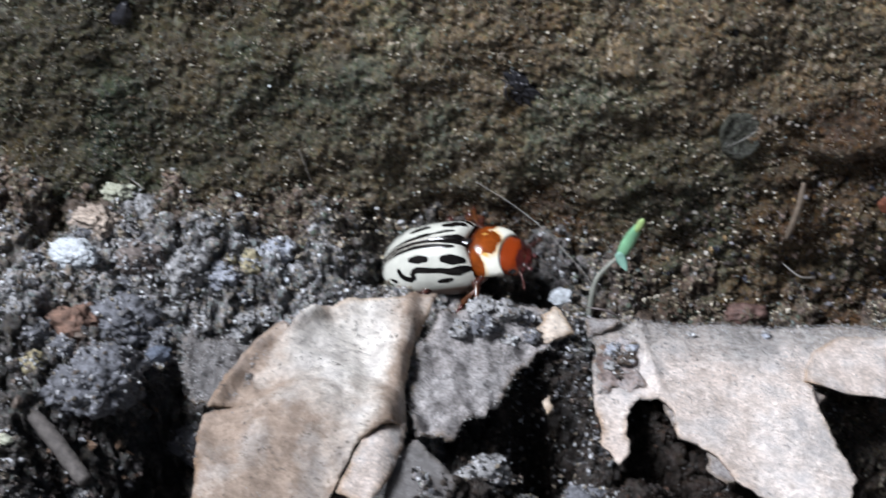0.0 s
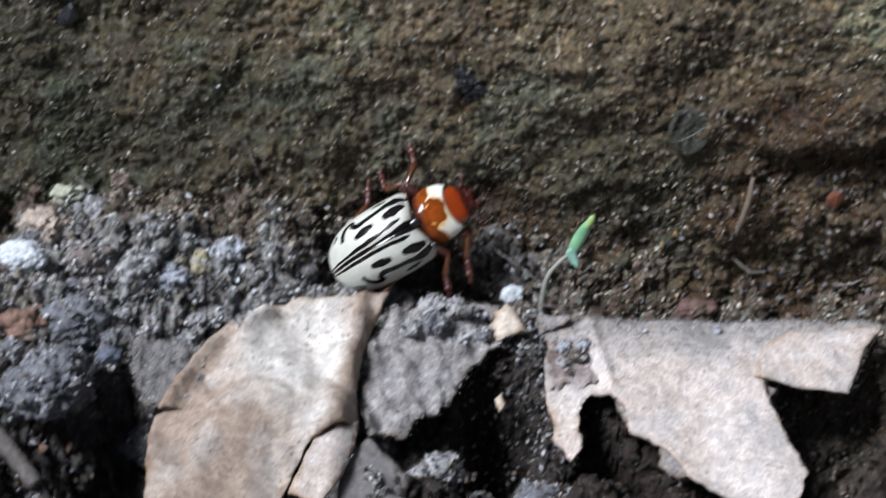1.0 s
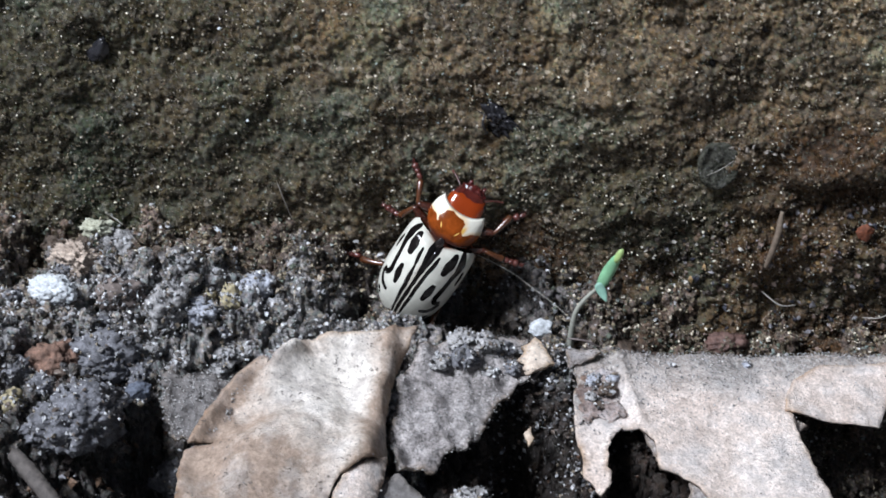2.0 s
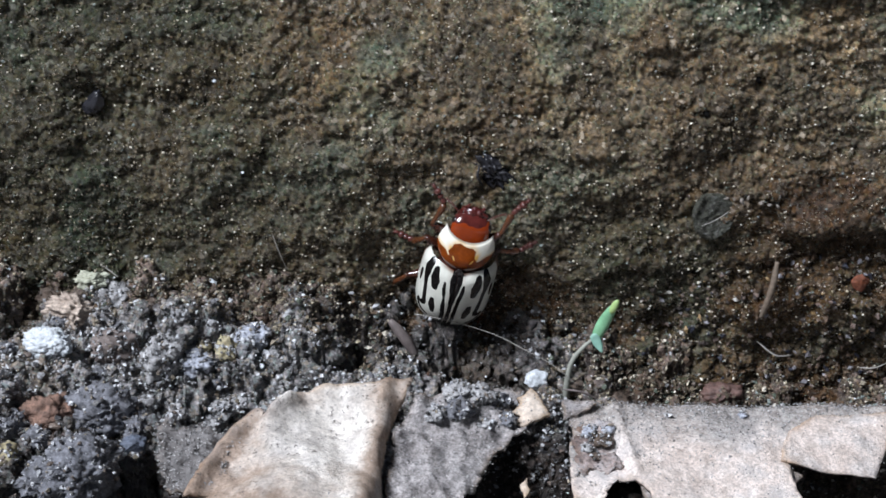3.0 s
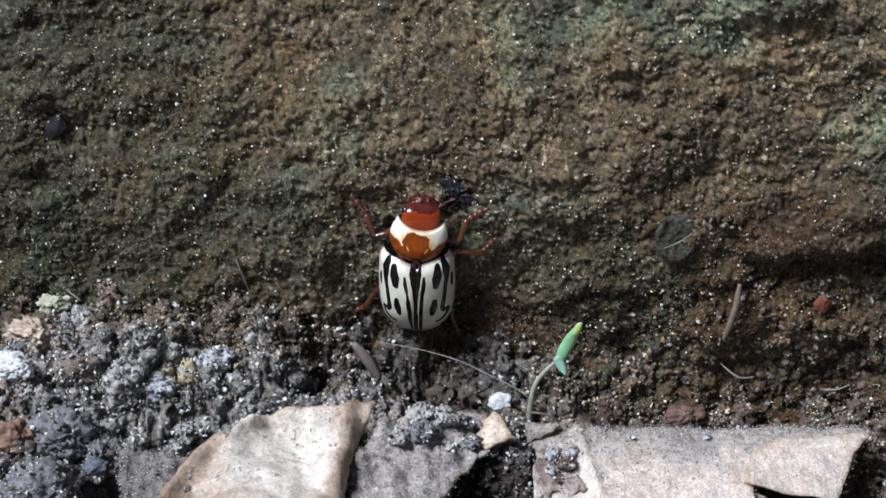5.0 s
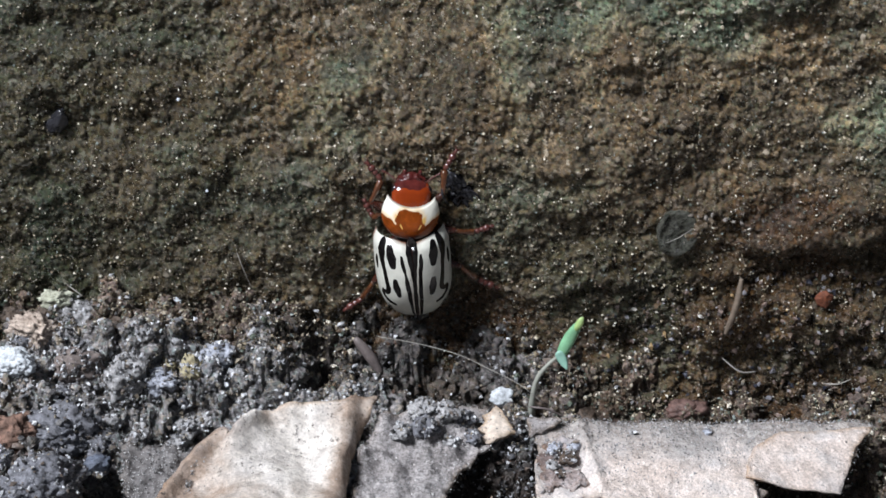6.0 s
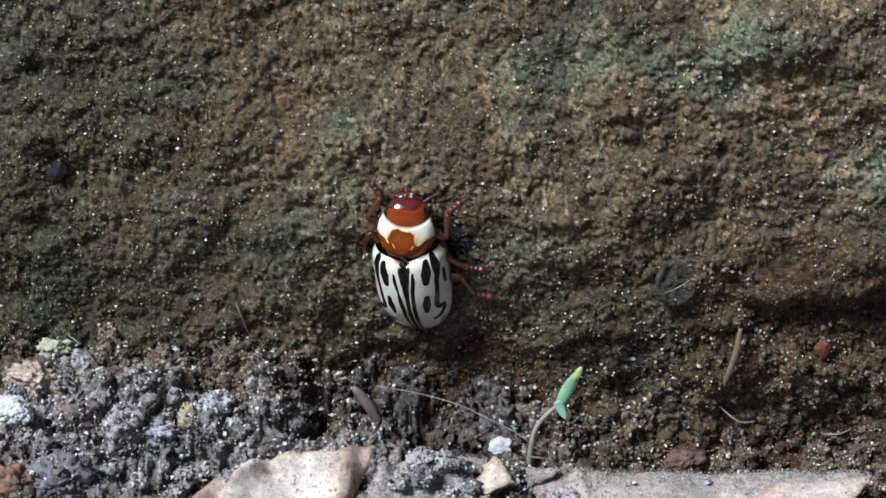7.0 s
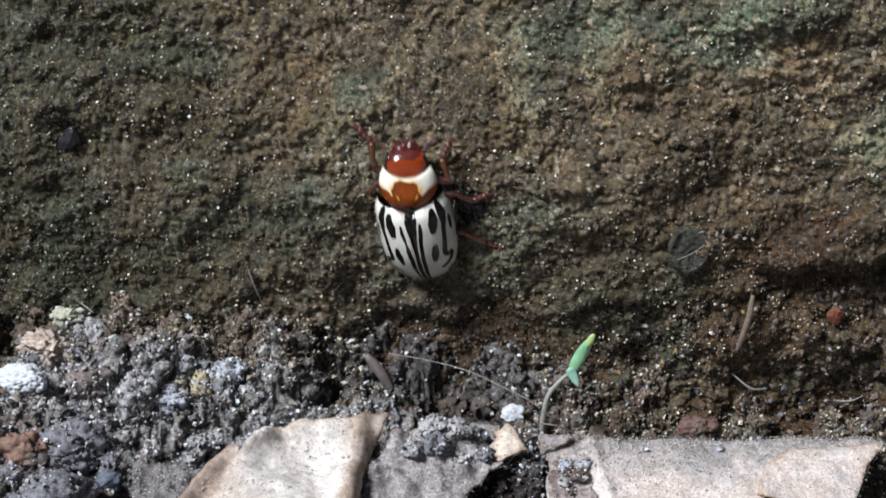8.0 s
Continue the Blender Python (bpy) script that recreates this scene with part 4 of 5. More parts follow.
leaf("leaf_scrap", [(-3.04, -11.52), (-2.09, -10.34), (-0.97, -11.15), (-0.45, -11.85), (-0.74, -14.03), (-2.96, -14.41)], lambda a, b: 0.75 - 0.15 * (a + 1.7), LEAF_DARK, "dark grey leaf scrap under a pale leaf", 5, grit=20)

LEAF_B = [(-1.81, -4.15), (-0.71, -3.79), (0.6, -3.09), (1.73, -3.01), (2.64, -2.97), (3.2, -3.6), (2.94, -4.76), (2.08, -5.48), (1.46, -6.42), (0.88, -7.87), (0.08, -8.81), (-0.72, -9.65), (-2.18, -10.0), (-2.54, -8.38), (-2.51, -6.23)]


def rise_b(a, b):
    return 0.55 + bump_at(a, b, 0.2, -4.0, 1.6, 0.8, 0.55) + bump_at(a, b, -0.8, -7.2, 1.4, 1.6, 0.3) - 0.12 * max(0, a - 1.5) + 0.5 * noise.noise(Vector((a * 1.5, b * 1.5, 3))) + 0.17 * noise.noise(Vector((a * 3.7, b * 3.7, 5))) + 0.09 * noise.noise(Vector((a * 8, b * 8, 7)))


grey_leaf = leaf("dry_leaf", LEAF_B, rise_b, LEAF_GREY, "mauve-grey dry leaf piece covered with soil grit", 7, ragged=0.2, grit=2600, thick=0.2, step=0.15)
leaf("corner", [(2.72, -3.08), (3.2, -3.55), (3.62, -4.12), (3.1, -4.5), (2.5, -4.76), (2.3, -4.55), (2.42, -4.3), (2.1, -4.05), (2.38, -3.75), (2.25, -3.45), (2.5, -3.35)], lambda a, b: 0.92 + 0.12 * (b + 4) - 0.3 * float(smooth(2.8, 2.1, a)) - 0.12 * float(smooth(3.3, 3.7, a)), LEAF_TAN, "folded tan leaf corner", 9, grit=90, step=0.13, ragged=0.08, parent=grey_leaf)
for bx, by, r, s in ((-0.9, -4.9, 0.45, 1), (0.0, -4.6, 0.55, 2), (0.7, -3.9, 0.5, 3), (1.4, -3.9, 0.45, 4), (-0.2, -3.9, 0.5, 5), (1.9, -4.6, 0.35, 6), (1.0, -4.9, 0.35, 7)):
    clod = part("soil_clod", *ball((r * 1.2, r * 0.9, r * 0.7), 4, 0.5, 130 + s), GREY_CLOD if s % 2 else DARK_CLOD)
    at = LIE @ Vector((bx, by, rise_b(bx, by) + r * 0.25))
    clod.matrix_basis = pose(at.x * MM, at.y * MM, at.z * MM, 0, 0, 50 * s)
    skin(clod, int(420 * r * r))
    tagged(clod, "crumbly soil clod on a grey leaf", "clod", "soil clods on the grey leaf")

LEAF_C = [(3.95, -3.18), (6.47, -3.08), (9.71, -2.38), (14.43, -1.62), (18.32, -1.15), (17.57, -2.34), (17.12, -3.52), (16.56, -4.74), (14.23, -5.07), (12.86, -4.94), (13.21, -6.08), (13.7, -7.18), (14.09, -8.16), (14.54, -9.25), (13.87, -11.26), (11.72, -10.88), (10.11, -10.21), (9.58, -9.54), (9.15, -9.05), (7.66, -8.41), (7.5, -7.25), (6.95, -6.76), (6.28, -6.67), (5.85, -7.35), (5.73, -8.63), (5.88, -9.51), (5.5, -10.09), (4.89, -9.04), (4.51, -7.01), (4.52, -5.65), (4.55, -4.25)]


def rise_c(a, b):
    h = 1.0 + 0.12 * math.sin(a * 0.55) + 0.3 * noise.noise(Vector((a * 0.45, b * 0.45, 6.5))) - 0.05 * (b + 5) - 0.25 * smooth(-2.6, -1.4, b - 0.17 * (a - 9.7))
    h += 0.3 * math.exp(-((near_line(a, b, [(6.12, -3.2), (6.45, -4.76), (6.95, -6.5)]) / 0.14) ** 2)) - 0.15 * smooth(6.7, 6.2, a + 0.25 * (b + 5)) - 0.3 * smooth(6.4, 4.6, a)
    return h + bump_at(a, b, 17.6, -1.8, 1.2, 1.5, 0.35) + bump_at(a, b, 10.5, -5.5, 2.5, 1.6, 0.2)


pink_leaf = leaf("dry_leaf", LEAF_C, rise_c, LEAF_PINK, "torn pinkish-beige dry leaf with a hole, dusted with sand", 11, ragged=0.12, grit=5200, dusty=True, step=0.2)
leaf("overlap", [(12.63, -5.11), (12.8, -4.3), (13.15, -3.34), (14.34, -2.33), (16.3, -1.9), (18.18, -1.49), (17.37, -2.67), (17.0, -3.8), (16.55, -5.03), (14.55, -5.19)], lambda a, b: rise_c(a, b) + 0.13, LEAF_PINK, "cleaner overlapping lobe with a cream rim", 12, step=0.2, ragged=0.05, thick=0.1, grit=60, parent=pink_leaf)
leaf("torn_layer", [(7.1, -6.4), (8.9, -8.3), (7.78, -8.45), (7.48, -7.65)], lambda a, b: rise_c(a, b) - 0.22, LEAF_GREY, "torn greyish under-layer", 14, step=0.2, ragged=0.15, parent=pink_leaf)
leaf("torn_layer", [(8.9, -8.6), (10.4, -9.6), (9.59, -10.25), (8.9, -9.64)], lambda a, b: rise_c(a, b) - 0.22, LEAF_GREY, "torn greyish under-layer", 15, step=0.2, ragged=0.15, parent=pink_leaf)
leaf("flap", [(12.7, -5.0), (13.75, -5.15), (13.3, -5.75), (13.0, -6.0)], lambda a, b: rise_c(a, b) - 0.2 - 0.3 * (a - 12.7), LEAF_PINK, "small folded beige flap", 13, step=0.2, parent=pink_leaf)
leaf("curl", [(3.9, -3.12), (4.6, -3.26), (5.25, -3.02), (5.4, -3.35), (4.75, -3.72), (4.22, -4.02), (4.02, -3.6)], lambda a, b: rise_c(a, b) + 0.1 + 0.3 * max(0.0, 1 - ((b + 3.4 - 0.15 * (a - 4.6)) / 0.5) ** 2), LEAF_GREY, "small greyish curled flap", 19, step=0.12, ragged=0.1, grit=60, parent=pink_leaf)
leaf("crust", [(4.68, -4.35), (5.3, -3.95), (5.95, -4.1), (6.12, -5.1), (6.4, -6.2), (5.95, -6.45), (5.4, -6.2), (4.72, -6.7), (4.66, -5.5)], lambda a, b: rise_c(a, b) + 0.06 + 0.16 * noise.noise(Vector((a * 3, b * 3, 2))) + 0.08 * noise.noise(Vector((a * 8, b * 8, 4))), LEAF_BROWN, "brownish peeling crust with pale mould", 17, step=0.13, ragged=0.32, thick=0.12, grit=260, parent=pink_leaf)
for bx, by, r, s in ((5.2, -4.5, 0.3, 1), (5.65, -5.0, 0.36, 2), (5.1, -5.3, 0.25, 3), (5.9, -4.45, 0.22, 4), (5.45, -5.7, 0.2, 5), (8.3, -3.2, 0.14, 6), (11.4, -2.6, 0.16, 7)):
    clod = part("soil_clod", *ball((r * 1.2, r, r * 0.7), 3, 0.5, 150 + s), (GREY_CLOD, BLUE_CLOD, DAMP_CLOD)[s % 3])
    at = LIE @ Vector((bx, by, rise_c(bx, by) + r * 0.2))
    clod.matrix_basis = pose(at.x * MM, at.y * MM, at.z * MM, 0, 0, 50 * s)
    skin(clod, int(500 * r * r))
    tagged(clod, "small soil clod on a torn beige leaf", "clod", "soil clods on the beige leaf")
leaf("leaf_scrap", [(-11.3, -7.6), (-9.77, -7.0), (-8.4, -7.0), (-8.6, -9.0), (-9.6, -10.4), (-10.4, -10.2), (-11.0, -9.3)], lambda a, b: 0.8 - 0.12 * (a + 10) + 0.3 * noise.noise(Vector((a * 1.5, b * 1.5, 8))) + 0.18 * noise.noise(Vector((a * 4, b * 4, 5))) + 0.1 * noise.noise(Vector((a * 8.5, b * 8.5, 7))), LEAF_DARK, "dark grey weathered leaf scrap beside a pale leaf", 16, ragged=0.25, grit=2200, step=0.14)
leaf("leaf_scrap", [(2.75, -6.6), (3.0, -6.25), (3.15, -6.8), (2.95, -7.2)], lambda a, b: -0.7 + 0.2 * a - 0.5, LEAF_TAN, "tiny tan leaf crumb in a hollow", 18, step=0.18)
grit_size = 0.012 + 0.034 * np.random.RandomState(31).uniform(0, 1, len(grit_places)) ** 2
grains("leaf_grit", np.array([tuple(p) for p in grit_places]), grit_size, GRIT, "fine sand and soil grit on dry leaves", "grit", 33)

rng = np.random.RandomState(15)
near = np.where((np.abs(GROUND_V[:, 0]) < 19.5) & (GROUND_V[:, 1] > -15) & (GROUND_V[:, 1] < 0.3))[0]
n = 83000
loose = np.concatenate([GROUND_V[near[rng.randint(len(near), size=n)]]] + clod_skins)
n = len(loose)
spots = loose + rng.normal(size=(n, 3)) * 0.03
size = 0.03 + 0.09 * rng.uniform(0, 1, n) ** 3
spots = spots + np.array([0, -0.3, 0.5]) * size[:, None] * 0.6
# these crumbs get the humus colour with its painted shade
damp = in_shaded_humus(spots[:, 0], spots[:, 1]) > rng.uniform(0, 1, n)
brown = near_bank(spots[:, 0], spots[:, 1]) > rng.uniform(0, 1, n)
keep = spots[:, 2] - lay(spots[:, 0], spots[:, 1]) > rng.uniform(-1.9, 0.2, n)
keep[83000:] = True
damp[83000:] = False
brown[83000:] = False
brown &= ~damp
grains("soil_crumbs", spots[keep & ~damp & ~brown], size[keep & ~damp & ~brown], CRUMBS, "loose grey and brown soil crumbs on the ground", "soil", 6)
fallen = np.where((GROUND_V[:, 0] > 3.2) & (GROUND_V[:, 0] < 19) & (GROUND_V[:, 1] > -3.4) & (GROUND_V[:, 1] < 0.6))[0]
fallen = GROUND_V[fallen[rng.randint(len(fallen), size=14000)]] + np.array([0, -0.01, 0.02])
left = np.where((GROUND_V[:, 0] > -19) & (GROUND_V[:, 0] < -3) & (GROUND_V[:, 1] > -2.3) & (GROUND_V[:, 1] < 0.6))[0]
fallen = np.concatenate([fallen, GROUND_V[left[rng.randint(len(left), size=11000)]] + np.array([0, -0.01, 0.02])])
fallen_size = 0.028 + 0.1 * rng.uniform(0, 1, len(fallen)) ** 3
grains("bank_crumbs", np.concatenate([spots[brown], fallen]), np.concatenate([size[brown], fallen_size]), SAND, "olive-brown soil crumbs fallen from the bank", "soil", 46)
damp &= rng.uniform(0, 1, n) < 0.5
# crumbs on the steep sides of the hollows between the leaves
steep = np.where((GROUND_V[:, 0] > 0.8) & (GROUND_V[:, 0] < 5.0) & (GROUND_V[:, 1] > -10.5) & (GROUND_V[:, 1] < -3.2))[0]
steep = GROUND_V[steep[rng.randint(len(steep), size=3200)]] + np.stack([rng.normal(size=3200) * 0.06, rng.uniform(-0.12, 0.02, 3200), rng.normal(size=3200) * 0.1], -1)
grains("hollow_crumbs", steep, 0.03 + 0.12 * rng.uniform(0, 1, 3200) ** 3, FLAKES, "grey and black crumbs on the side of a hollow", "soil", 56)
corner = np.where((GROUND_V[:, 0] > -16) & (GROUND_V[:, 0] < -8.8) & (GROUND_V[:, 1] > -14.8) & (GROUND_V[:, 1] < -8.6))[0]
corner = GROUND_V[corner[rng.randint(len(corner), size=3600)]] + np.stack([rng.normal(size=3600) * 0.06, rng.uniform(-0.12, 0.02, 3600), rng.normal(size=3600) * 0.1], -1)
grains("hollow_crumbs", corner, 0.04 + 0.16 * rng.uniform(0, 1, 3600) ** 2.5, DAMP_CRUMBS, "dark brown and grey crumbs in a damp hollow", "soil", 58)
grains("shaded_humus_crumbs", spots[damp], size[damp], SHADED_HUMUS, "dark damp humus crumbs, darkened for the shade between the leaves", "soil", 26)
# broken flakes lie on top of the lumps
pick = near[rng.randint(len(near), size=12000)]
px, py, pz = GROUND_V[pick].T
high = pz - lay(px, py) > rng.uniform(-0.9, 0.9, len(pick))
px, py, pz = px[high], py[high], pz[high]
dry_side = np.maximum(in_shaded_humus(px, py), 1.05 * near_bank(px, py)) < rng.uniform(0.1, 1, len(px))
px, py, pz = px[dry_side], py[dry_side], pz[dry_side]
size = 0.07 + 0.24 * rng.uniform(0, 1, len(px)) ** 3.5
grains("soil_flakes", np.stack([px, py, pz + 0.1 * size], -1), size, FLAKES, "broken pale grey and brown soil flakes on the ground", "soil", 36, "shard")


# ---------------------------------------------------------------- sprout, straw, fibres, husks
def curve_points(keys, n):
    """A smooth line through the keys."""
    keys = [Vector(k) for k in keys]
    out = []
    for s in range(n):
        u = s / (n - 1) * (len(keys) - 1)
        i = min(int(u), len(keys) - 2)
        f = u - i
        p0, p1, p2, p3 = keys[max(i - 1, 0)], keys[i], keys[i + 1], keys[min(i + 2, len(keys) - 1)]
        out.append(0.5 * ((2 * p1) + (p2 - p0) * f + (2 * p0 - 5 * p1 + 4 * p2 - p3) * f * f + (3 * p1 - p0 - 3 * p2 + p3) * f ** 3))
    return out


def blade(a, b, width, thick, bend=0.15):
    """A fleshy seed leaf from a to b, rounded at its tip."""
    a, b = Vector(a), Vector(b)
    ahead = (b - a).normalized()
    side = ahead.cross(Vector((0, -1, 0.2))).normalized()
    out = side.cross(ahead)
    verts, faces, sides, rows = [], [], 10, 14
    for k in range(rows):
        u = k / (rows - 1)
        w = width * (math.sin(math.pi * min(1, 0.12 + u * 0.88) ** 0.8) ** 0.6 if 0 < u < 1 else 0.25)
        mid = a.lerp(b, u) + out * (-bend * math.sin(u * math.pi))
        for s in range(sides):
            t = 2 * math.pi * s / sides
            verts.append(tuple(mid + side * math.cos(t) * w + out * math.sin(t) * thick * (0.4 + 0.6 * w / width)))
    for k in range(rows - 1):
        for s in range(sides):
            i, j = k * sides + s, k * sides + (s + 1) % sides
            faces.append((i, j, j + sides, i + sides))
    faces += [tuple(reversed(range(sides))), tuple(range((rows - 1) * sides, rows * sides))]
    return verts, faces


sprout = tagged(new("seedling"), "tiny green seedling with a pale stem by the bank", "seedling")
sprout.matrix_basis = pose(4.15 * MM, -1.7 * MM, -1.73 * MM)
stem_line = curve_points([(0.0, 0.1, -0.5), (0.0, 0, 0.1), (0.17, 0, 1.33), (0.61, 0, 2.07), (1.15, 0, 2.59)], 22)
part("stem", *tube(stem_line, [0.15 - 0.004 * k for k in range(22)], 10), SPROUT_STEM, sprout, "pale translucent grey-green stem")
part("seed_leaf", *blade((1.1, 0, 2.5), (1.9, -0.1, 4.25), 0.26, 0.14), SPROUT_GREEN, sprout, "folded fresh green seed leaf")
part("leaf_tip", *ball((0.15, 0.12, 0.34), 3), SPROUT_TIP, sprout, "yellowish green tip").matrix_basis = pose(1.79 * MM, -0.11 * MM, 4.02 * MM, 0, 24, 0)
part("seed_leaf", *blade((1.0, -0.05, 2.75), (1.36, -0.25, 2.02), 0.2, 0.09, 0.05), SPROUT_LEAF, sprout, "small blue-green seed leaf")


def strand(name, keys, radius, material, label, category, n=26, sides=7, taper=0.6):
    line = curve_points(keys, n)
    radii = [radius * (1 - (1 - taper) * abs(2 * k / (n - 1) - 1) ** 2) * (1 + 0.15 * noise.noise(Vector((k * 0.7, radius * 90, 0)))) for k in range(n)]
    base = Vector(line[0])
    ob = part(name, *tube([p - base for p in line], radii, sides), material)
    ob.location = base * MM
    return tagged(ob, label, category)


THREAD_FOOT = (4.6, -1.9, -1.3)
thread = strand("silk_thread", [THREAD_FOOT, (3.56, -1.7, -0.5), (2.32, -1.35, 0.02), (1.19, -1.1, 0.48), (-0.4, -0.95, 0.9), (-2.04, -0.75, 1.12)], 0.02, SILK, "thin silvery thread stretched above the soil", "thread")
strand("root_fibre", [(4.0, -2.2, -1.3), (4.7, -2.3, -1.35), (5.4, -2.2, -1.75)], 0.05, HUSK, "short brown root fibre beside a seedling", "fibre")
strand("root_fibre", [(3.5, -2.9, -1.75), (3.75, -3.4, -2.3), (4.15, -3.8, -3.0)], 0.07, HUSK, "short pale root fibre under a leaf corner", "fibre")
strand("straw_bit", [(12.5, -0.15, 3.4), (12.36, -0.3, 2.3), (12.02, -0.2, 0.9)], 0.14, STRAW, "dry grey-brown straw bit stuck to the bank", "straw")
strand("root_fibre", [(16.2, -0.2, -1.48), (16.77, -0.4, -1.37), (17.34, -0.2, -1.25)], 0.03, FIBRE, "short pale fibre on the bank", "fibre")
strand("root_fibre", [(12.0, 0.2, -0.45), (12.71, -0.3, -0.83), (13.4, -0.1, -0.95)], 0.04, FIBRE, "short pale fibre on the bank", "fibre")
strand("twig_bit", [(-16.2, -11.6, -0.4), (-15.2, -12.6, -0.9), (-14.0, -14.0, -1.5)], 0.34, TWIG, "short grey-brown twig bit lying on soil", "twig", taper=0.8)
strand("hair_fibre", [(-7.62, -0.2, 4.88), (-7.31, -0.6, 4.17), (-7.0, -0.5, 3.2)], 0.022, FIBRE, "fine pale hair on the bank", "fibre")
strand("hair_fibre", [(-14.6, -0.3, 3.5), (-13.7, -0.8, 3.04)], 0.03, FIBRE, "fine pale hair on the bank", "fibre")

husk_line = curve_points([(-2.95, -0.75, 1.05), (-2.41, -1.0, 0.45), (-1.9, -1.25, -0.3)], 16)
husk = part("seed_husk", *tube([p - husk_line[0] for p in husk_line], [0.09 + 0.14 * math.sin(math.pi * min(1, k / 15 * 0.9 + 0.05)) for k in range(16)], 10), HUSK)
husk.location = husk_line[0] * MM
tagged(husk, "thin pinkish-grey seed husk lying in the soil", "husk")

disc_v, disc_f = [], []
for r, h in ((0.0, 0.1), (0.35, 0.1), (0.7, 0.08), (0.86, 0.16), (0.98, 0.15), (1.06, 0.0), (1.0, -0.2)):
    for s in range(40):
        a = 2 * math.pi * s / 40
        k = 0.84 + 0.04 * math.sin(3 * a + 1) + 0.02 * math.sin(7 * a)
        disc_v.append((r * k * math.cos(a), -h * 0.7 - 0.04 * math.sin(9 * r + 2 * a) - 0.09 * noise.noise(Vector((r * math.cos(a) * 4, r * math.sin(a) * 4, 2))) - 0.05 * noise.noise(Vector((r * math.cos(a) * 11, r * math.sin(a) * 11, 5))), r * k * math.sin(a) * 1.12))
for k in range(6):
    for s in range(40):
        i, j = k * 40 + s, k * 40 + (s + 1) % 40
        disc_f.append((i, i + 40, j + 40, j))
disc = part("seed_disc", disc_v, disc_f, SEED_SKIN)
disc.matrix_basis = pose(9.85 * MM, -(float(wall_bulge(np.array([9.85]), np.array([5.35]))[0]) + 0.065) * MM, 5.35 * MM, -6, 0, 10)
tagged(disc, "flat round soil-coloured seed pressed into the bank", "seed")
strand("root_fibre", [(9.3, -0.72, 5.3), (9.8, -0.82, 5.6), (10.35, -0.7, 5.95)], 0.016, FIBRE, "fine pale fibre across a round seed", "fibre")


def wall_chip(name, x, z, size, material, label, seed, lift=0.0, turn=0.0):
    ob = part(name, *chip(size, seed), material)
    ob.matrix_basis = pose(x * MM, (-float(wall_bulge(np.array([x]), np.array([z]))[0]) - lift - 0.1) * MM, z * MM, 0, turn, 0)
    return tagged(ob, label, "chip")


scrap = part("black_scrap", *ball((0.85, 0.3, 0.55), 5, 0.8, 203), BLACK_HUSK)
scrap.matrix_basis = pose(1.25 * MM, -(float(wall_bulge(np.array([1.25]), np.array([7.1]))[0]) + 0.22) * MM, 7.1 * MM, 0, 40, 0)
part("flake", *ball((0.5, 0.14, 0.36), 4, 0.75, 204), BLACK_HUSK, scrap).location = (-0.45 * MM, -0.1 * MM, 0.1 * MM)
part("bristle", *tube(curve_points([(0.1, -0.1, 0.2), (0.45, -0.25, 0.35), (0.85, -0.2, 0.25)], 10), [0.035] * 10, 6), BLACK_HUSK, scrap)
tagged(scrap, "torn glossy black insect husk on the bank", "husk")
strand("black_fibre", [(0.62, -0.35, 7.75), (0.55, -0.6, 7.4), (0.75, -0.5, 6.95)], 0.05, BLACK_HUSK, "short curved black bristle on the bank", "fibre")
wall_chip("black_chip", -14.3, 9.95, (0.45, 0.35, 0.55), BLACK_HUSK, "small black charcoal chip in the bank", 205, 0.12, 30)
wall_chip("black_chip", 9.4, 9.4, (0.2, 0.15, 0.3), BLACK_HUSK, "tiny black chip in the bank", 207)
wall_chip("black_chip", 11.4, 10.7, (0.3, 0.15, 0.2), BLACK_HUSK, "tiny black chip in the bank", 209)
wall_chip("red_chip", 15.95, 2.2, (0.38, 0.22, 0.42), RED_CLAY, "small reddish clay bit in the bank", 211, -0.02)
wall_chip("white_bead", -8.6, 7.3, (0.08, 0.07, 0.07), WHITE_STONE, "tiny white mineral bead in the bank", 213, 0.05)
wall_chip("white_bead", -9.6, 10.75, (0.1, 0.07, 0.08), WHITE_STONE, "tiny white mineral bead in the bank", 215, 0.05)
for k, (cx, cz, r) in enumerate(((10.3, 6.08, 0.13), (10.65, 6.0, 0.1), (10.95, 5.95, 0.16), (11.2, 6.1, 0.11), (11.7, 5.95, 0.13), (12.05, 5.8, 0.1), (12.4, 5.7, 0.14))):
    chip_bit = wall_chip("pale_crumb", cx, cz, (r * 1.1, r * 0.7, r * 0.7), STUB, "pale mineral crumb beside a round seed", 220 + k, 0.05, 40 * k)
    tagged(chip_bit, "pale mineral crumb beside a round seed", "crumb", "pale crumbs beside the seed")


# ---------------------------------------------------------------- the beetle
# its own space: forward +y, back +z, origin under the scutellum
LONG, WIDE = 3.9, 1.51


def stroke_mark(P, Q, strokes, soft):
    """How far inside the strokes (each a line of (along, across, half width) in mm) a place lies: 0 out, 1 in."""
    best = np.full(P.shape, -9.0)
    for line in strokes:
        for (p0, q0, w0), (p1, q1, w1) in zip(line, line[1:]):
            dp, dq = p1 - p0, q1 - q0
            k = np.clip(((P - p0) * dp + (Q - q0) * dq) / (dp * dp + dq * dq + 1e-9), 0, 1)
            d = np.hypot(P - p0 - k * dp, Q - q0 - k * dq)
            best = np.maximum(best, 1.2 * (w0 + (w1 - w0) * k) - d)
    return np.clip(0.5 + best / soft, 0, 1)


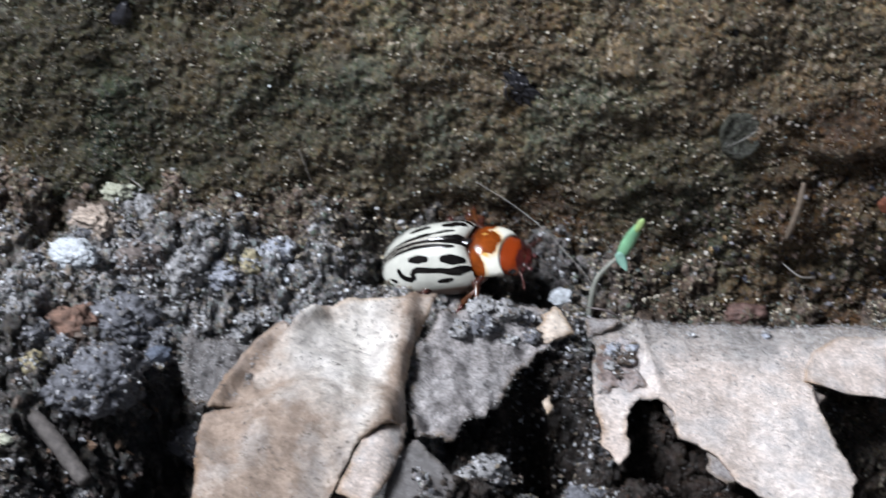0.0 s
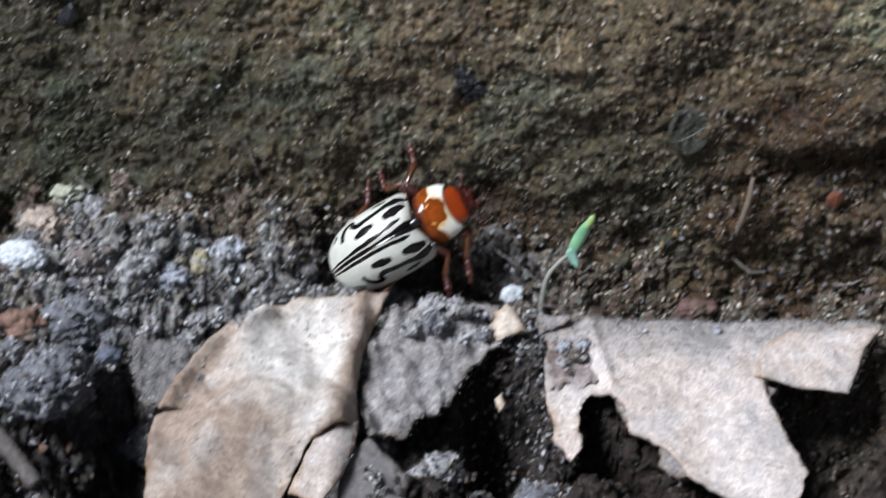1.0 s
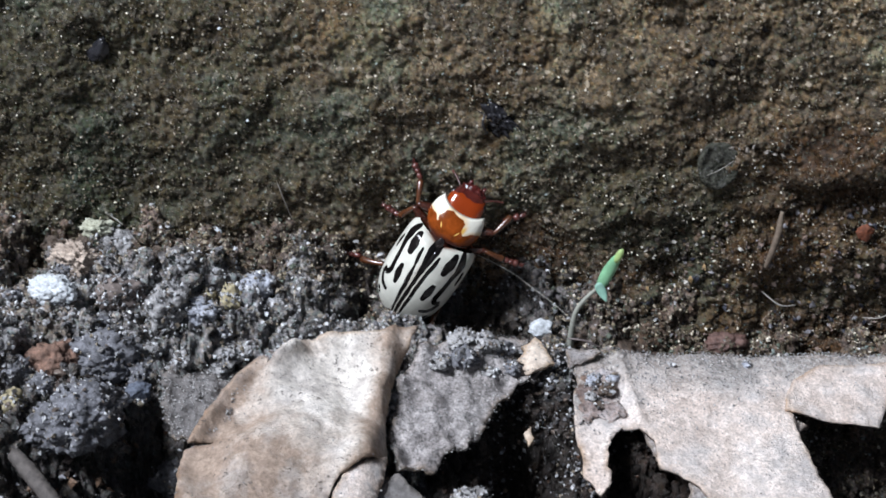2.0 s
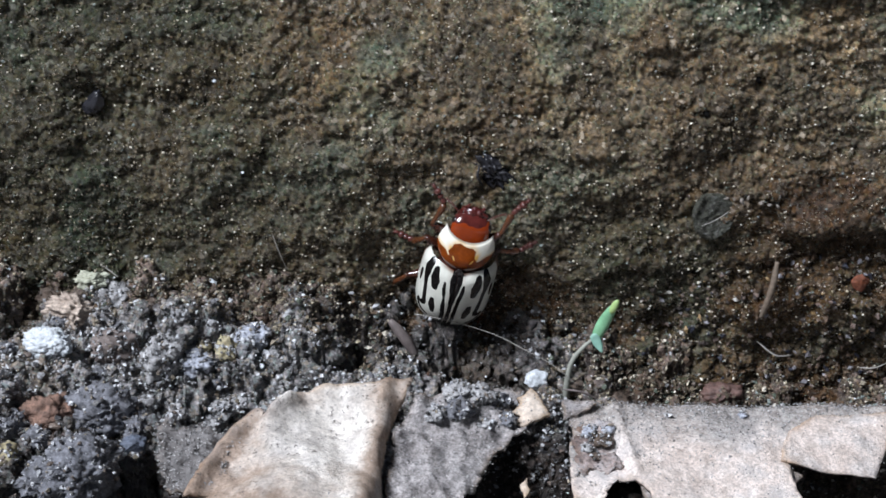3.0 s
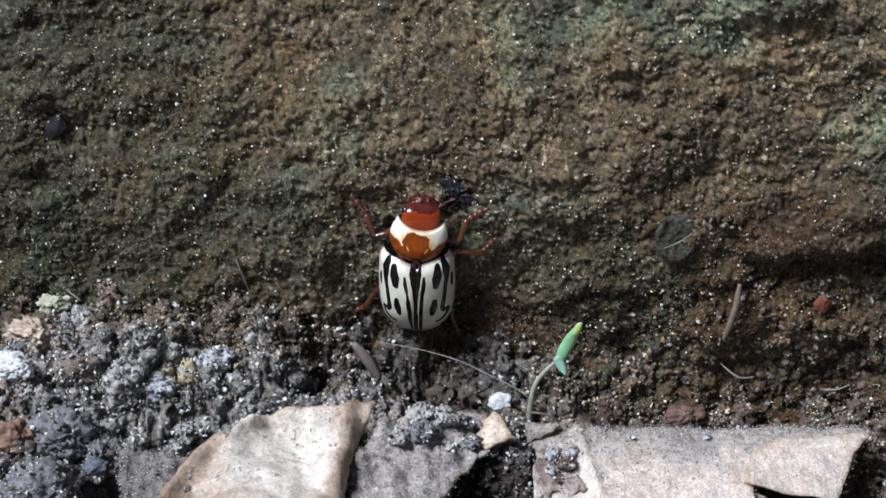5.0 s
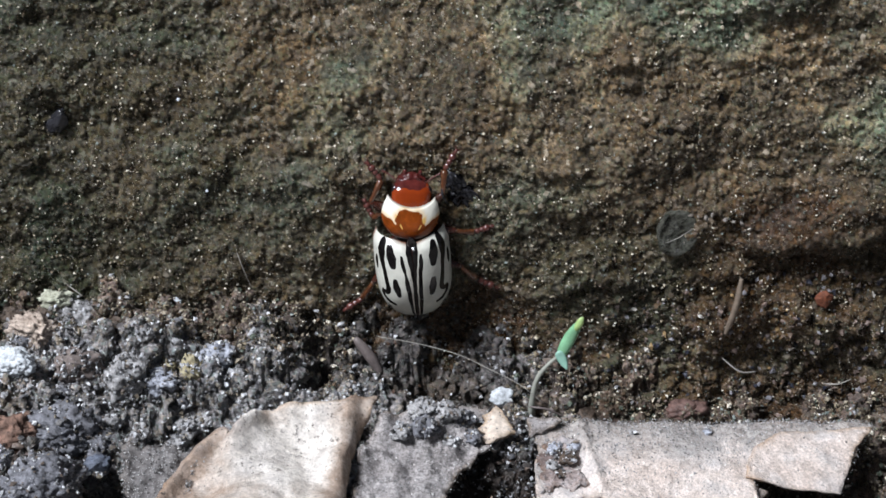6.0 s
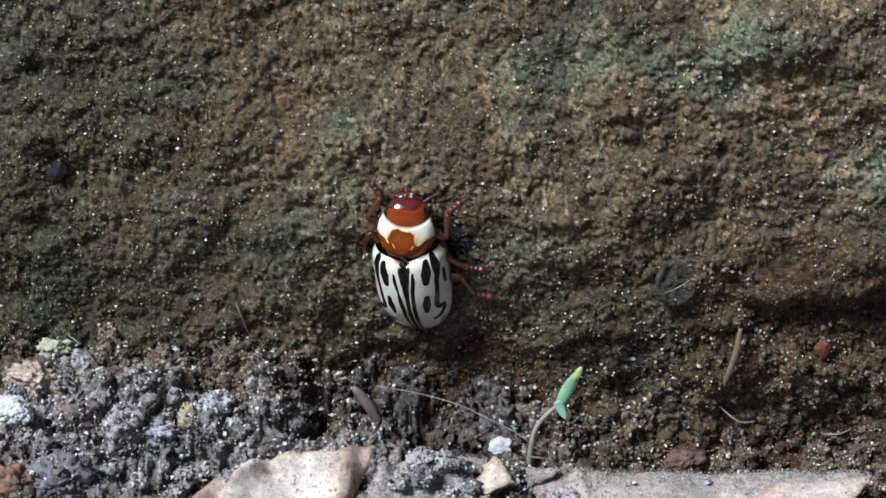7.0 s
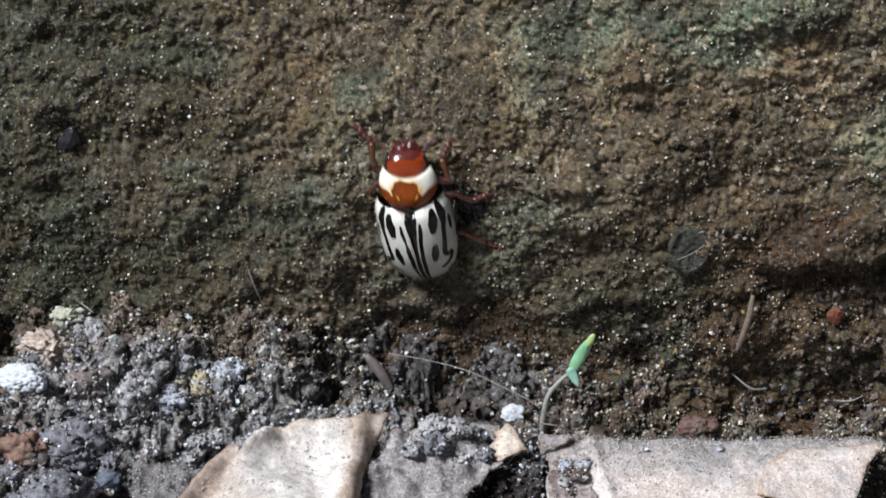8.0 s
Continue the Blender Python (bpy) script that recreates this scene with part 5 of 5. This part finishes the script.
def painted(ob, name, values):
    layer = ob.data.attributes.new(name, "FLOAT", "POINT")
    layer.data.foreach_set("value", np.asarray(values, dtype=np.float32).ravel())


SHARED_MARKS = [
    [(-0.1, 0.0, 0.14), (0.3, 0.0, 0.15), (0.7, 0.0, 0.125), (1.1, 0.0, 0.085), (1.5, 0.0, 0.05), (4.1, 0.01, 0.045)],
    [(0.24, 0.74, 0.1), (0.6, 0.71, 0.155), (0.97, 0.67, 0.1)],
    [(1.62, 0.62, 0.07), (1.98, 0.59, 0.12), (2.34, 0.55, 0.075)],
    [(0.13, 1.06, 0.12), (0.42, 1.11, 0.15), (0.75, 1.1, 0.1), (1.1, 1.04, 0.075), (1.6, 0.98, 0.08), (2.05, 0.93, 0.085), (2.2, 0.97, 0.09), (2.3, 1.07, 0.08), (2.22, 1.2, 0.07), (2.38, 1.27, 0.085), (2.6, 1.2, 0.09), (2.8, 1.05, 0.085), (2.9, 0.84, 0.075)],
    [(0.78, 1.38, 0.06), (1.0, 1.41, 0.085), (1.27, 1.41, 0.05)],
    [(3.1, 1.32, 0.08), (3.3, 1.26, 0.06)],
]
RIGHT_LINE = [[(0.46, 0.27, 0.035), (0.7, 0.255, 0.055), (1.3, 0.2, 0.055), (2.0, 0.17, 0.055), (3.2, 0.17, 0.05), (3.7, 0.22, 0.05), (3.9, 0.32, 0.06)]]
LEFT_LINE = [[(0.5, 0.34, 0.035), (0.8, 0.33, 0.055), (1.05, 0.29, 0.05), (1.25, 0.26, 0.03), (1.6, 0.225, 0.055), (2.2, 0.18, 0.055), (3.2, 0.17, 0.05), (3.7, 0.22, 0.05), (3.9, 0.32, 0.06)]]


def elytron_places(s, q, side):
    """The wing case's surface: s from its base to its tip, q from the suture (0) to the side (1) and under it."""
    th = q * math.pi / 2
    back = np.clip((s - 0.35) / 0.65, 0, 1)
    width = WIDE * np.where(s < 0.3, 1 - 0.05 * ((0.3 - s) / 0.3) ** 2, np.maximum(0, 1 - back ** 2.7) ** (1 / 2.1))
    fall = np.clip((s - 0.3) / 0.71, 0, 1)
    top = np.where(s < 0.3, 1.95 - 0.22 * ((0.3 - s) / 0.3) ** 2, 0.5 + 1.45 * np.maximum(0, 1 - fall ** 2.5))
    lip = np.clip((0.1 - s) / 0.1, 0, 1) ** 2
    width, top = width * (1 - 0.1 * lip), top - 0.24 * lip
    x = width * np.sin(th) + 0.012
    z = 0.5 + (top - 0.5) * np.cos(th)
    y = -LONG * s + 0.19 * (1 - s) ** 4 * np.clip(q, 0, 1) ** 1.5 - 0.12 * (1 - s) ** 4 * np.exp(-((q / 0.22) ** 2))
    # the swollen shoulder over the humeral spot
    z = z + 0.05 * np.exp(-(((s - 0.1) / 0.08) ** 2) - ((q - 0.58) / 0.16) ** 2)
    return np.stack([side * x, y, z], -1)


def elytron(side, parent):
    nu, nv = 150, 96
    k = np.linspace(0, 1, nu)
    s = (k * (2 - k))[:, None] * np.ones((1, nv))
    q = np.linspace(0, 106 / 90, nv)[None, :] * np.ones((nu, 1))
    P, Q = LONG * s, 1.9 * q
    verts = elytron_places(s, q, side)
    # faint rows of pits and a shallow suture
    rows = np.sin(Q * 24 + 1.5 * fbm(P, Q, 0.8, 2, 303)) * (0.5 + 0.5 * fbm(P * 3, Q, 0.3, 2, 305))
    verts[..., 2] += 0.004 * rows - 0.03 * np.exp(-((Q / 0.05) ** 2))
    faces = grid_faces(nu, nv)
    if side < 0:
        faces = faces[:, ::-1]
    ob = part("elytron", verts.reshape(-1, 3), faces, ELYTRA, parent, "glossy cream wing case with black stripes and spots")
    lines = SHARED_MARKS + (RIGHT_LINE if side > 0 else LEFT_LINE)
    wob, wob2 = 0.02 * fbm(P + 9 * side, Q, 0.45, 2, 301), 0.016 * fbm(P + 9 * side, Q, 0.4, 2, 307)
    painted(ob, "mark", stroke_mark(P + wob, Q + wob2, lines, 0.06))
    suture = 0.3 * np.exp(-(((Q - 0.09) / 0.06) ** 2)) * smooth(0.2, 1.2, P)
    painted(ob, "tint", np.clip(smooth(0.1, 0.0, P) * smooth(0.9, 0.3, Q) + 0.8 * smooth(1.66, 1.82, Q) + suture + 0.25 * smooth(0.6, 0.1, P) * smooth(0.4, 0.15, Q), 0, 1))
    return ob


def pronotum_shield(parent):
    nu, nv = 110, 70
    u = np.linspace(-1, 1, nu)[:, None] * np.ones((1, nv))
    v = np.linspace(0, 1, nv)[None, :] * np.ones((nu, 1))
    width = 1.02 + 0.12 * np.sin(np.clip(v / 0.95, 0, 1) * math.pi) - 0.05 * smooth(0.8, 1.0, v)
    ang = u * radians(88)
    x = width * np.sin(ang)
    y = (-0.2 * (1 - u ** 2)) * (1 - v) + (1.04 + 0.5 * u ** 2 - 0.55 * u ** 10) * v
    crown = 0.3 - 0.3 * v ** 1.8 - 0.12 * (1 - v) ** 4
    z = crown - 0.9 * (1 - np.cos(ang)) * (1 - 0.25 * v) - 0.12 * np.clip((v - 0.93) / 0.07, 0, 1) ** 2
    ob = part("pronotum", np.stack([x, y, z], -1).reshape(-1, 3), grid_faces(nu, nv), PRONOTUM, parent, "glossy cream and orange-brown pronotum")
    ax = np.abs(x)
    edge = 0.04 * fbm(x, v, 0.3, 3, 311)
    band = 0.47 + 0.06 * np.exp(-(((ax - 0.85) / 0.2) ** 2)) - 0.07 * np.exp(-(((ax - 0.58) / 0.12) ** 2)) - v
    blob = 0.3 * (1 - ((ax / (0.5 - 0.1 * smooth(0.7, 1.0, v))) ** 3 + np.abs((v - 0.57) / 0.37) ** 3) ** (1 / 3) + 0.1 * fbm(x, v, 0.35, 2, 313))
    inside = np.maximum(band, blob) + edge
    # two pale slanting dashes between the middle blotch and the band
    along, across = 0.6 * (ax - 0.36) + 0.8 * (v - 0.4), 0.8 * (ax - 0.36) - 0.6 * (v - 0.4)
    dash = np.hypot(across, 0.28 * along) - 0.028
    inside = np.minimum(inside, dash * 1.8)
    painted(ob, "mark", np.clip(0.5 + inside / 0.12, 0, 1))
    painted(ob, "tint", np.clip(smooth(-0.16, 0.02, inside) * 0.6 + smooth(0.12, 0.02, dash) * 0.75, 0, 1))
    painted(ob, "rim", np.clip(smooth(0.2, 0.03, v + edge) + 0.7 * smooth(0.95, 1.0, v), 0, 1))
    return ob


# where each leg starts on the body, and how long its femur, shin and foot are
LEGS = {
    "front": ((0.55, 0.75, 0.5), 1.1, 0.9, 0.9),
    "middle": ((0.65, -0.1, 0.45), 1.12, 0.8, 0.8),
    "hind": ((0.7, -1.3, 0.45), 1.25, 1.05, 1.0),
}
KNEE_UP, ANKLE_DOWN = 0.24, 0.36


def leg(kind, side, parent):
    """A leg in three pieces that turn on one another, each built along +y."""
    coxa, femur, shin_long, foot_long = LEGS[kind]
    def line(length, rise, bow=0.0, n=14):
        return [Vector((0, length * k / (n - 1), rise * k / (n - 1) + bow * math.sin(math.pi * k / (n - 1)))) for k in range(n)]
    swell = [0.14 + 0.075 * math.sin(math.pi * min(1, k / 11)) - 0.1 * max(0, (k - 11) / 2) ** 2 * 0.6 for k in range(14)]
    thigh = part("leg", *tube(line(femur + 0.05, KNEE_UP), swell, 12), LEG, parent, "orange-brown jointed leg")
    thigh.location = [c * MM for c in (side * coxa[0], coxa[1], coxa[2])]
    widen = [0.09 + 0.065 * (k / 13) ** 1.3 for k in range(13)] + [0.07]
    shin = part("shin", *tube(line(shin_long, -ANKLE_DOWN, 0.06), widen, 10), SHIN, thigh, "amber shin with a pale gloss")
    verts, faces = [], []
    at = 0.0
    for k, (long, wide) in enumerate(((0.27, 0.12), (0.22, 0.125), (0.25, 0.155), (0.26, 0.085))):
        a, b = at * foot_long, (at + long * 1.12) * foot_long
        pts = [Vector((0, a + (b - a) * f, -0.2 * (a + (b - a) * f))) for f in np.linspace(0, 1, 7)]
        v, f = tube(pts, [wide * (0.45 + 0.55 * math.sin(math.pi * (0.12 + 0.72 * g))) for g in np.linspace(0, 1, 7)], 9)
        faces += [tuple(i + len(verts) for i in face) for face in f]
        verts += v
        at += long
    for way in (-1, 1):
        hook = [Vector((way * (0.02 + 0.1 * f), foot_long * (0.94 + 0.17 * f), -0.2 * foot_long + 0.05 * math.sin(math.pi * f) - 0.06 * f)) for f in np.linspace(0, 1, 6)]
        v, f = tube(hook, [0.026, 0.026, 0.022, 0.018, 0.013, 0.006], 6)
        faces += [tuple(i + len(verts) for i in face) for face in f]
        verts += v
    foot = part("foot", verts, faces, FOOT, thigh, "dark red lobed foot with two claws")
    return thigh, shin, foot


def build_beetle():
    body = tagged(new("leaf_beetle"), "cream leaf beetle with black stripes and red-brown head", "beetle")
    elytron(1, body)
    elytron(-1, body)
    belly = part("abdomen", *ball((1.38, 1.95, 0.5), 4, 0.03, 2), BELLY, body, "dark reddish underside")
    belly.location = (0, -1.85 * MM, 0.62 * MM)
    scut_v, scut_f = ball((0.16, 0.26, 0.05), 3)
    part("scutellum", scut_v, scut_f, EYE, body, "tiny black triangular scutellum").location = (0, -0.08 * MM, 1.62 * MM)
    # pale grains added in place of the sparkle on the wing cases
    specks, dust_rng = [[], []], np.random.RandomState(19)
    for k in range(30):
        spot = elytron_places(np.array(dust_rng.uniform(0.05, 0.95)), np.array(dust_rng.uniform(0.02, 1.0) ** 0.8), dust_rng.choice((-1, 1)))
        r = dust_rng.uniform(0.012, 0.032)
        v, f = ball((r, r * dust_rng.uniform(0.6, 1), r * 0.7), 1, 0.4, k)
        specks[1] += [tuple(i + len(specks[0]) for i in face) for face in f]
        specks[0] += [tuple(np.array(p) + spot) for p in v]
    part("dust", *specks, GRIT, body, "pale grains of dust on the wing cases")
    shield = pronotum_shield(body)
    shield.location = (0, 0.28 * MM, 1.38 * MM)
    chest = part("chest", *ball((0.98, 0.68, 0.5), 3), BELLY, shield)
    chest.location = (0, 0.45 * MM, -0.55 * MM)
    skull_v = []
    skull_b, skull_f = ball((1, 1, 1), 5)
    for x, y, z in skull_b:
        k = (abs(x) ** 2.8 + abs(y) ** 2.8 + abs(z) ** 2.8) ** (-1 / 2.8)
        x, y, z = x * k * 0.78, y * k * 0.74, z * k * 0.44
        front = float(smooth(0.12, 0.75, y))
        z -= 0.2 * front * (z > -0.1)
        skull_v.append((x * (1 - 0.07 * front), y, z))
    skull = part("head", skull_v, skull_f, HEAD, shield, "shiny amber-red head, darker in front")
    skull.matrix_basis = pose(0, 1.26 * MM, -0.66 * MM, -18, 0, 0)
    sy = np.array([p[1] for p in skull_v])
    sx = np.array([p[0] for p in skull_v])
    painted(skull, "mark", np.clip(smooth(0.16, 0.44, sy + 0.16 * fbm(sx, sy, 0.3, 2, 321)), 0, 1))
    mouth = part("mouthparts", *ball((0.58, 0.3, 0.26), 4, 0.3, 9, 0.5), MOUTH, shield, "dark red mouthparts")
    mouth.location = (0, 1.8 * MM, -0.95 * MM)
    for side in (-1, 1):
        eye = part("eye", *ball((0.13, 0.2, 0.17), 3), EYE, shield, "shiny black eye")
        eye.matrix_basis = pose(side * 0.67 * MM, 1.5 * MM, -0.66 * MM, 0, 0, side * 12)
        palp = part("palp", *ball((0.1, 0.2, 0.09), 2, 0.2, 3), MOUTH, shield)
        palp.location = (side * 0.3 * MM, 2.04 * MM, -0.98 * MM)
        beads = [Vector((side * (0.4 + 0.8 * f), 1.64 + 0.75 * f - 0.3 * f * f, -0.74 - 0.35 * f)) for f in np.linspace(0, 1, 37)]
        radii = [(0.02 + 0.02 * abs(math.sin(k / 36 * math.pi * 9))) * (0.8 + 0.5 * k / 36) for k in range(37)]
        part("antenna", *tube(beads, radii, 7), FOOT, shield, "thin beaded red-brown antenna")
    legs = {(kind, side): leg(kind, side, body) for kind in LEGS for side in (1, -1)}
    return body, shield, legs


beetle, beetle_front, beetle_legs = build_beetle()

# seconds and degrees by which the fore body turns to its right
BEND = [(0, 14), (0.5, 6), (1, 5), (1.2, 5), (2.3, -6), (2.5, -8), (3, 1), (3.5, 9), (4, 10), (5.5, 7.5), (6, 8), (6.5, 5), (7, 8), (7.5, 9), (8, 6)]
# seconds and the angles of each leg's femur, shin and foot from straight ahead, outwards
STEPS = {
    ("front", 1): [(0, 120, 90, 81), (0.5, 60, 130, 120), (1, 50, 125, 110), (1.2, 50, 110, 95), (2.5, 67, -13, 31), (3, 36, 16, 34), (3.5, 89, 18, 71), (4, 104, 4, 57), (5.5, 99, 40, 71), (6, 50, 10, 37), (6.5, 103, -11, 56), (7, 105, 5, 55), (7.5, 26, 6, 41), (8, 99, -12, 36)],
    ("front", -1): [(0, 128, 108, 85), (0.5, 123, 35, 78), (1, 111, 40, 76), (2.5, 85, 12, 40), (3, 57, -19, 43), (3.5, 93, 32, 37), (4, 29, -26, 25), (5.5, 117, 38, 44), (6, 53, -34, 35), (6.5, 61, -63, -6), (7, 51, -40, 33), (7.5, 43, -22, 36), (8, 34, -5, 39)],
    ("middle", 1): [(0, 73, 151, 121), (0.5, 73, 151, 121), (1, 63, 130, 109), (2.5, 55, 75, 62), (3, 37, 99, 46), (3.5, 90, 111, 62), (4, 91, 114, 33), (5.5, 81, 102, 59), (6, 94, 114, 81), (6.5, 116, 137, 83), (7, 116, 137, 106), (7.5, 90, 58, 64), (8, 86, 140, 80)],
    ("middle", -1): [(0, 69, 167, 77), (0.5, 69, 167, 77), (1, 69, 167, 77), (2.5, 65, 150, 98), (3, 54, 145, 83), (3.5, 44, 140, 67), (4, 34, 135, 52), (5.5, 12, 128, 30), (6, 5, 126, 22), (6.5, 25, 139, 42), (7, 46, 152, 62), (7.5, 45, 110, 40), (8, 27, 147, 60)],
    ("hind", 1): [(0, 126, 166, 141), (1, 135, 170, 150), (2.5, 152, 176, 168), (4, 152, 176, 168), (5.5, 146, 172, 158), (6, 113, 143, 127), (6.5, 81, 152, 128), (7, 94, 160, 114), (7.5, 92, 161, 140), (8, 118, 137, 126)],
    ("hind", -1): [(0, 150, 20, 60), (1, 150, 20, 60), (1.2, 150, 25, 65), (1.8, 148, 90, 100), (2.3, 142, 150, 138), (2.5, 141, 160, 141), (3, 106, 152, 120), (3.5, 85, 178, 118), (4, 92, 179, 123), (5.5, 133, 151, 125), (6, 131, 150, 126), (6.5, 124, 160, 135), (7, 118, 169, 138), (7.5, 114, 163, 143), (8, 155, 173, 145)],
}


def beetle_pose(x, y, z, tip, swing, heading):
    back = Vector((0, -math.cos(radians(tip)), math.sin(radians(tip))))
    ahead = Vector((0, math.sin(radians(tip)), math.cos(radians(tip)))) * math.cos(radians(heading)) + Vector((1, 0, 0)) * math.sin(radians(heading))
    m = Matrix((ahead.cross(back), ahead, back)).transposed().to_4x4()
    return Matrix.Translation((x * MM, y * MM, z * MM)) @ pose(0, 0, 0, 0, 0, swing) @ m


# seconds and degrees by which the beetle lifts the thread
LIFTS = [(0, 23.5), (0.5, 21.5), (0.8, 15), (1.2, 10), (2.3, 13), (2.5, 9.5), (3, 2), (3.5, 0), (8, 0)]


def motions():
    walk(thread, [(t, pose(*(v * MM for v in THREAD_FOOT), 0, lift, 0)) for t, lift in LIFTS])
    walk(beetle, [(t, beetle_pose(x, y, z, tip, swing, heading)) for t, x, y, z, tip, swing, heading in BEETLE_PATH])
    walk(beetle_front, [(t, pose(0, 0.28 * MM, 1.38 * MM, 0, 0, -bend)) for t, bend in BEND])
    for (kind, side), steps in STEPS.items():
        coxa, femur, shin_long, _ = LEGS[kind]
        thigh, shin, foot = beetle_legs[kind, side]
        walk(thigh, [(t, pose(side * coxa[0] * MM, coxa[1] * MM, coxa[2] * MM, 0, 0, -side * a)) for t, a, b, c in steps])
        bends = [(t, Matrix.Translation((0, femur * MM, KNEE_UP * MM)) @ pose(0, 0, 0, 0, 0, -side * (b - a)), -side * (c - b)) for t, a, b, c in steps]
        walk(shin, [(t, knee) for t, knee, _ in bends])
        walk(foot, [(t, knee @ pose(0, shin_long * MM, -ANKLE_DOWN * MM, 0, 0, turn)) for t, knee, turn in bends])


motions()
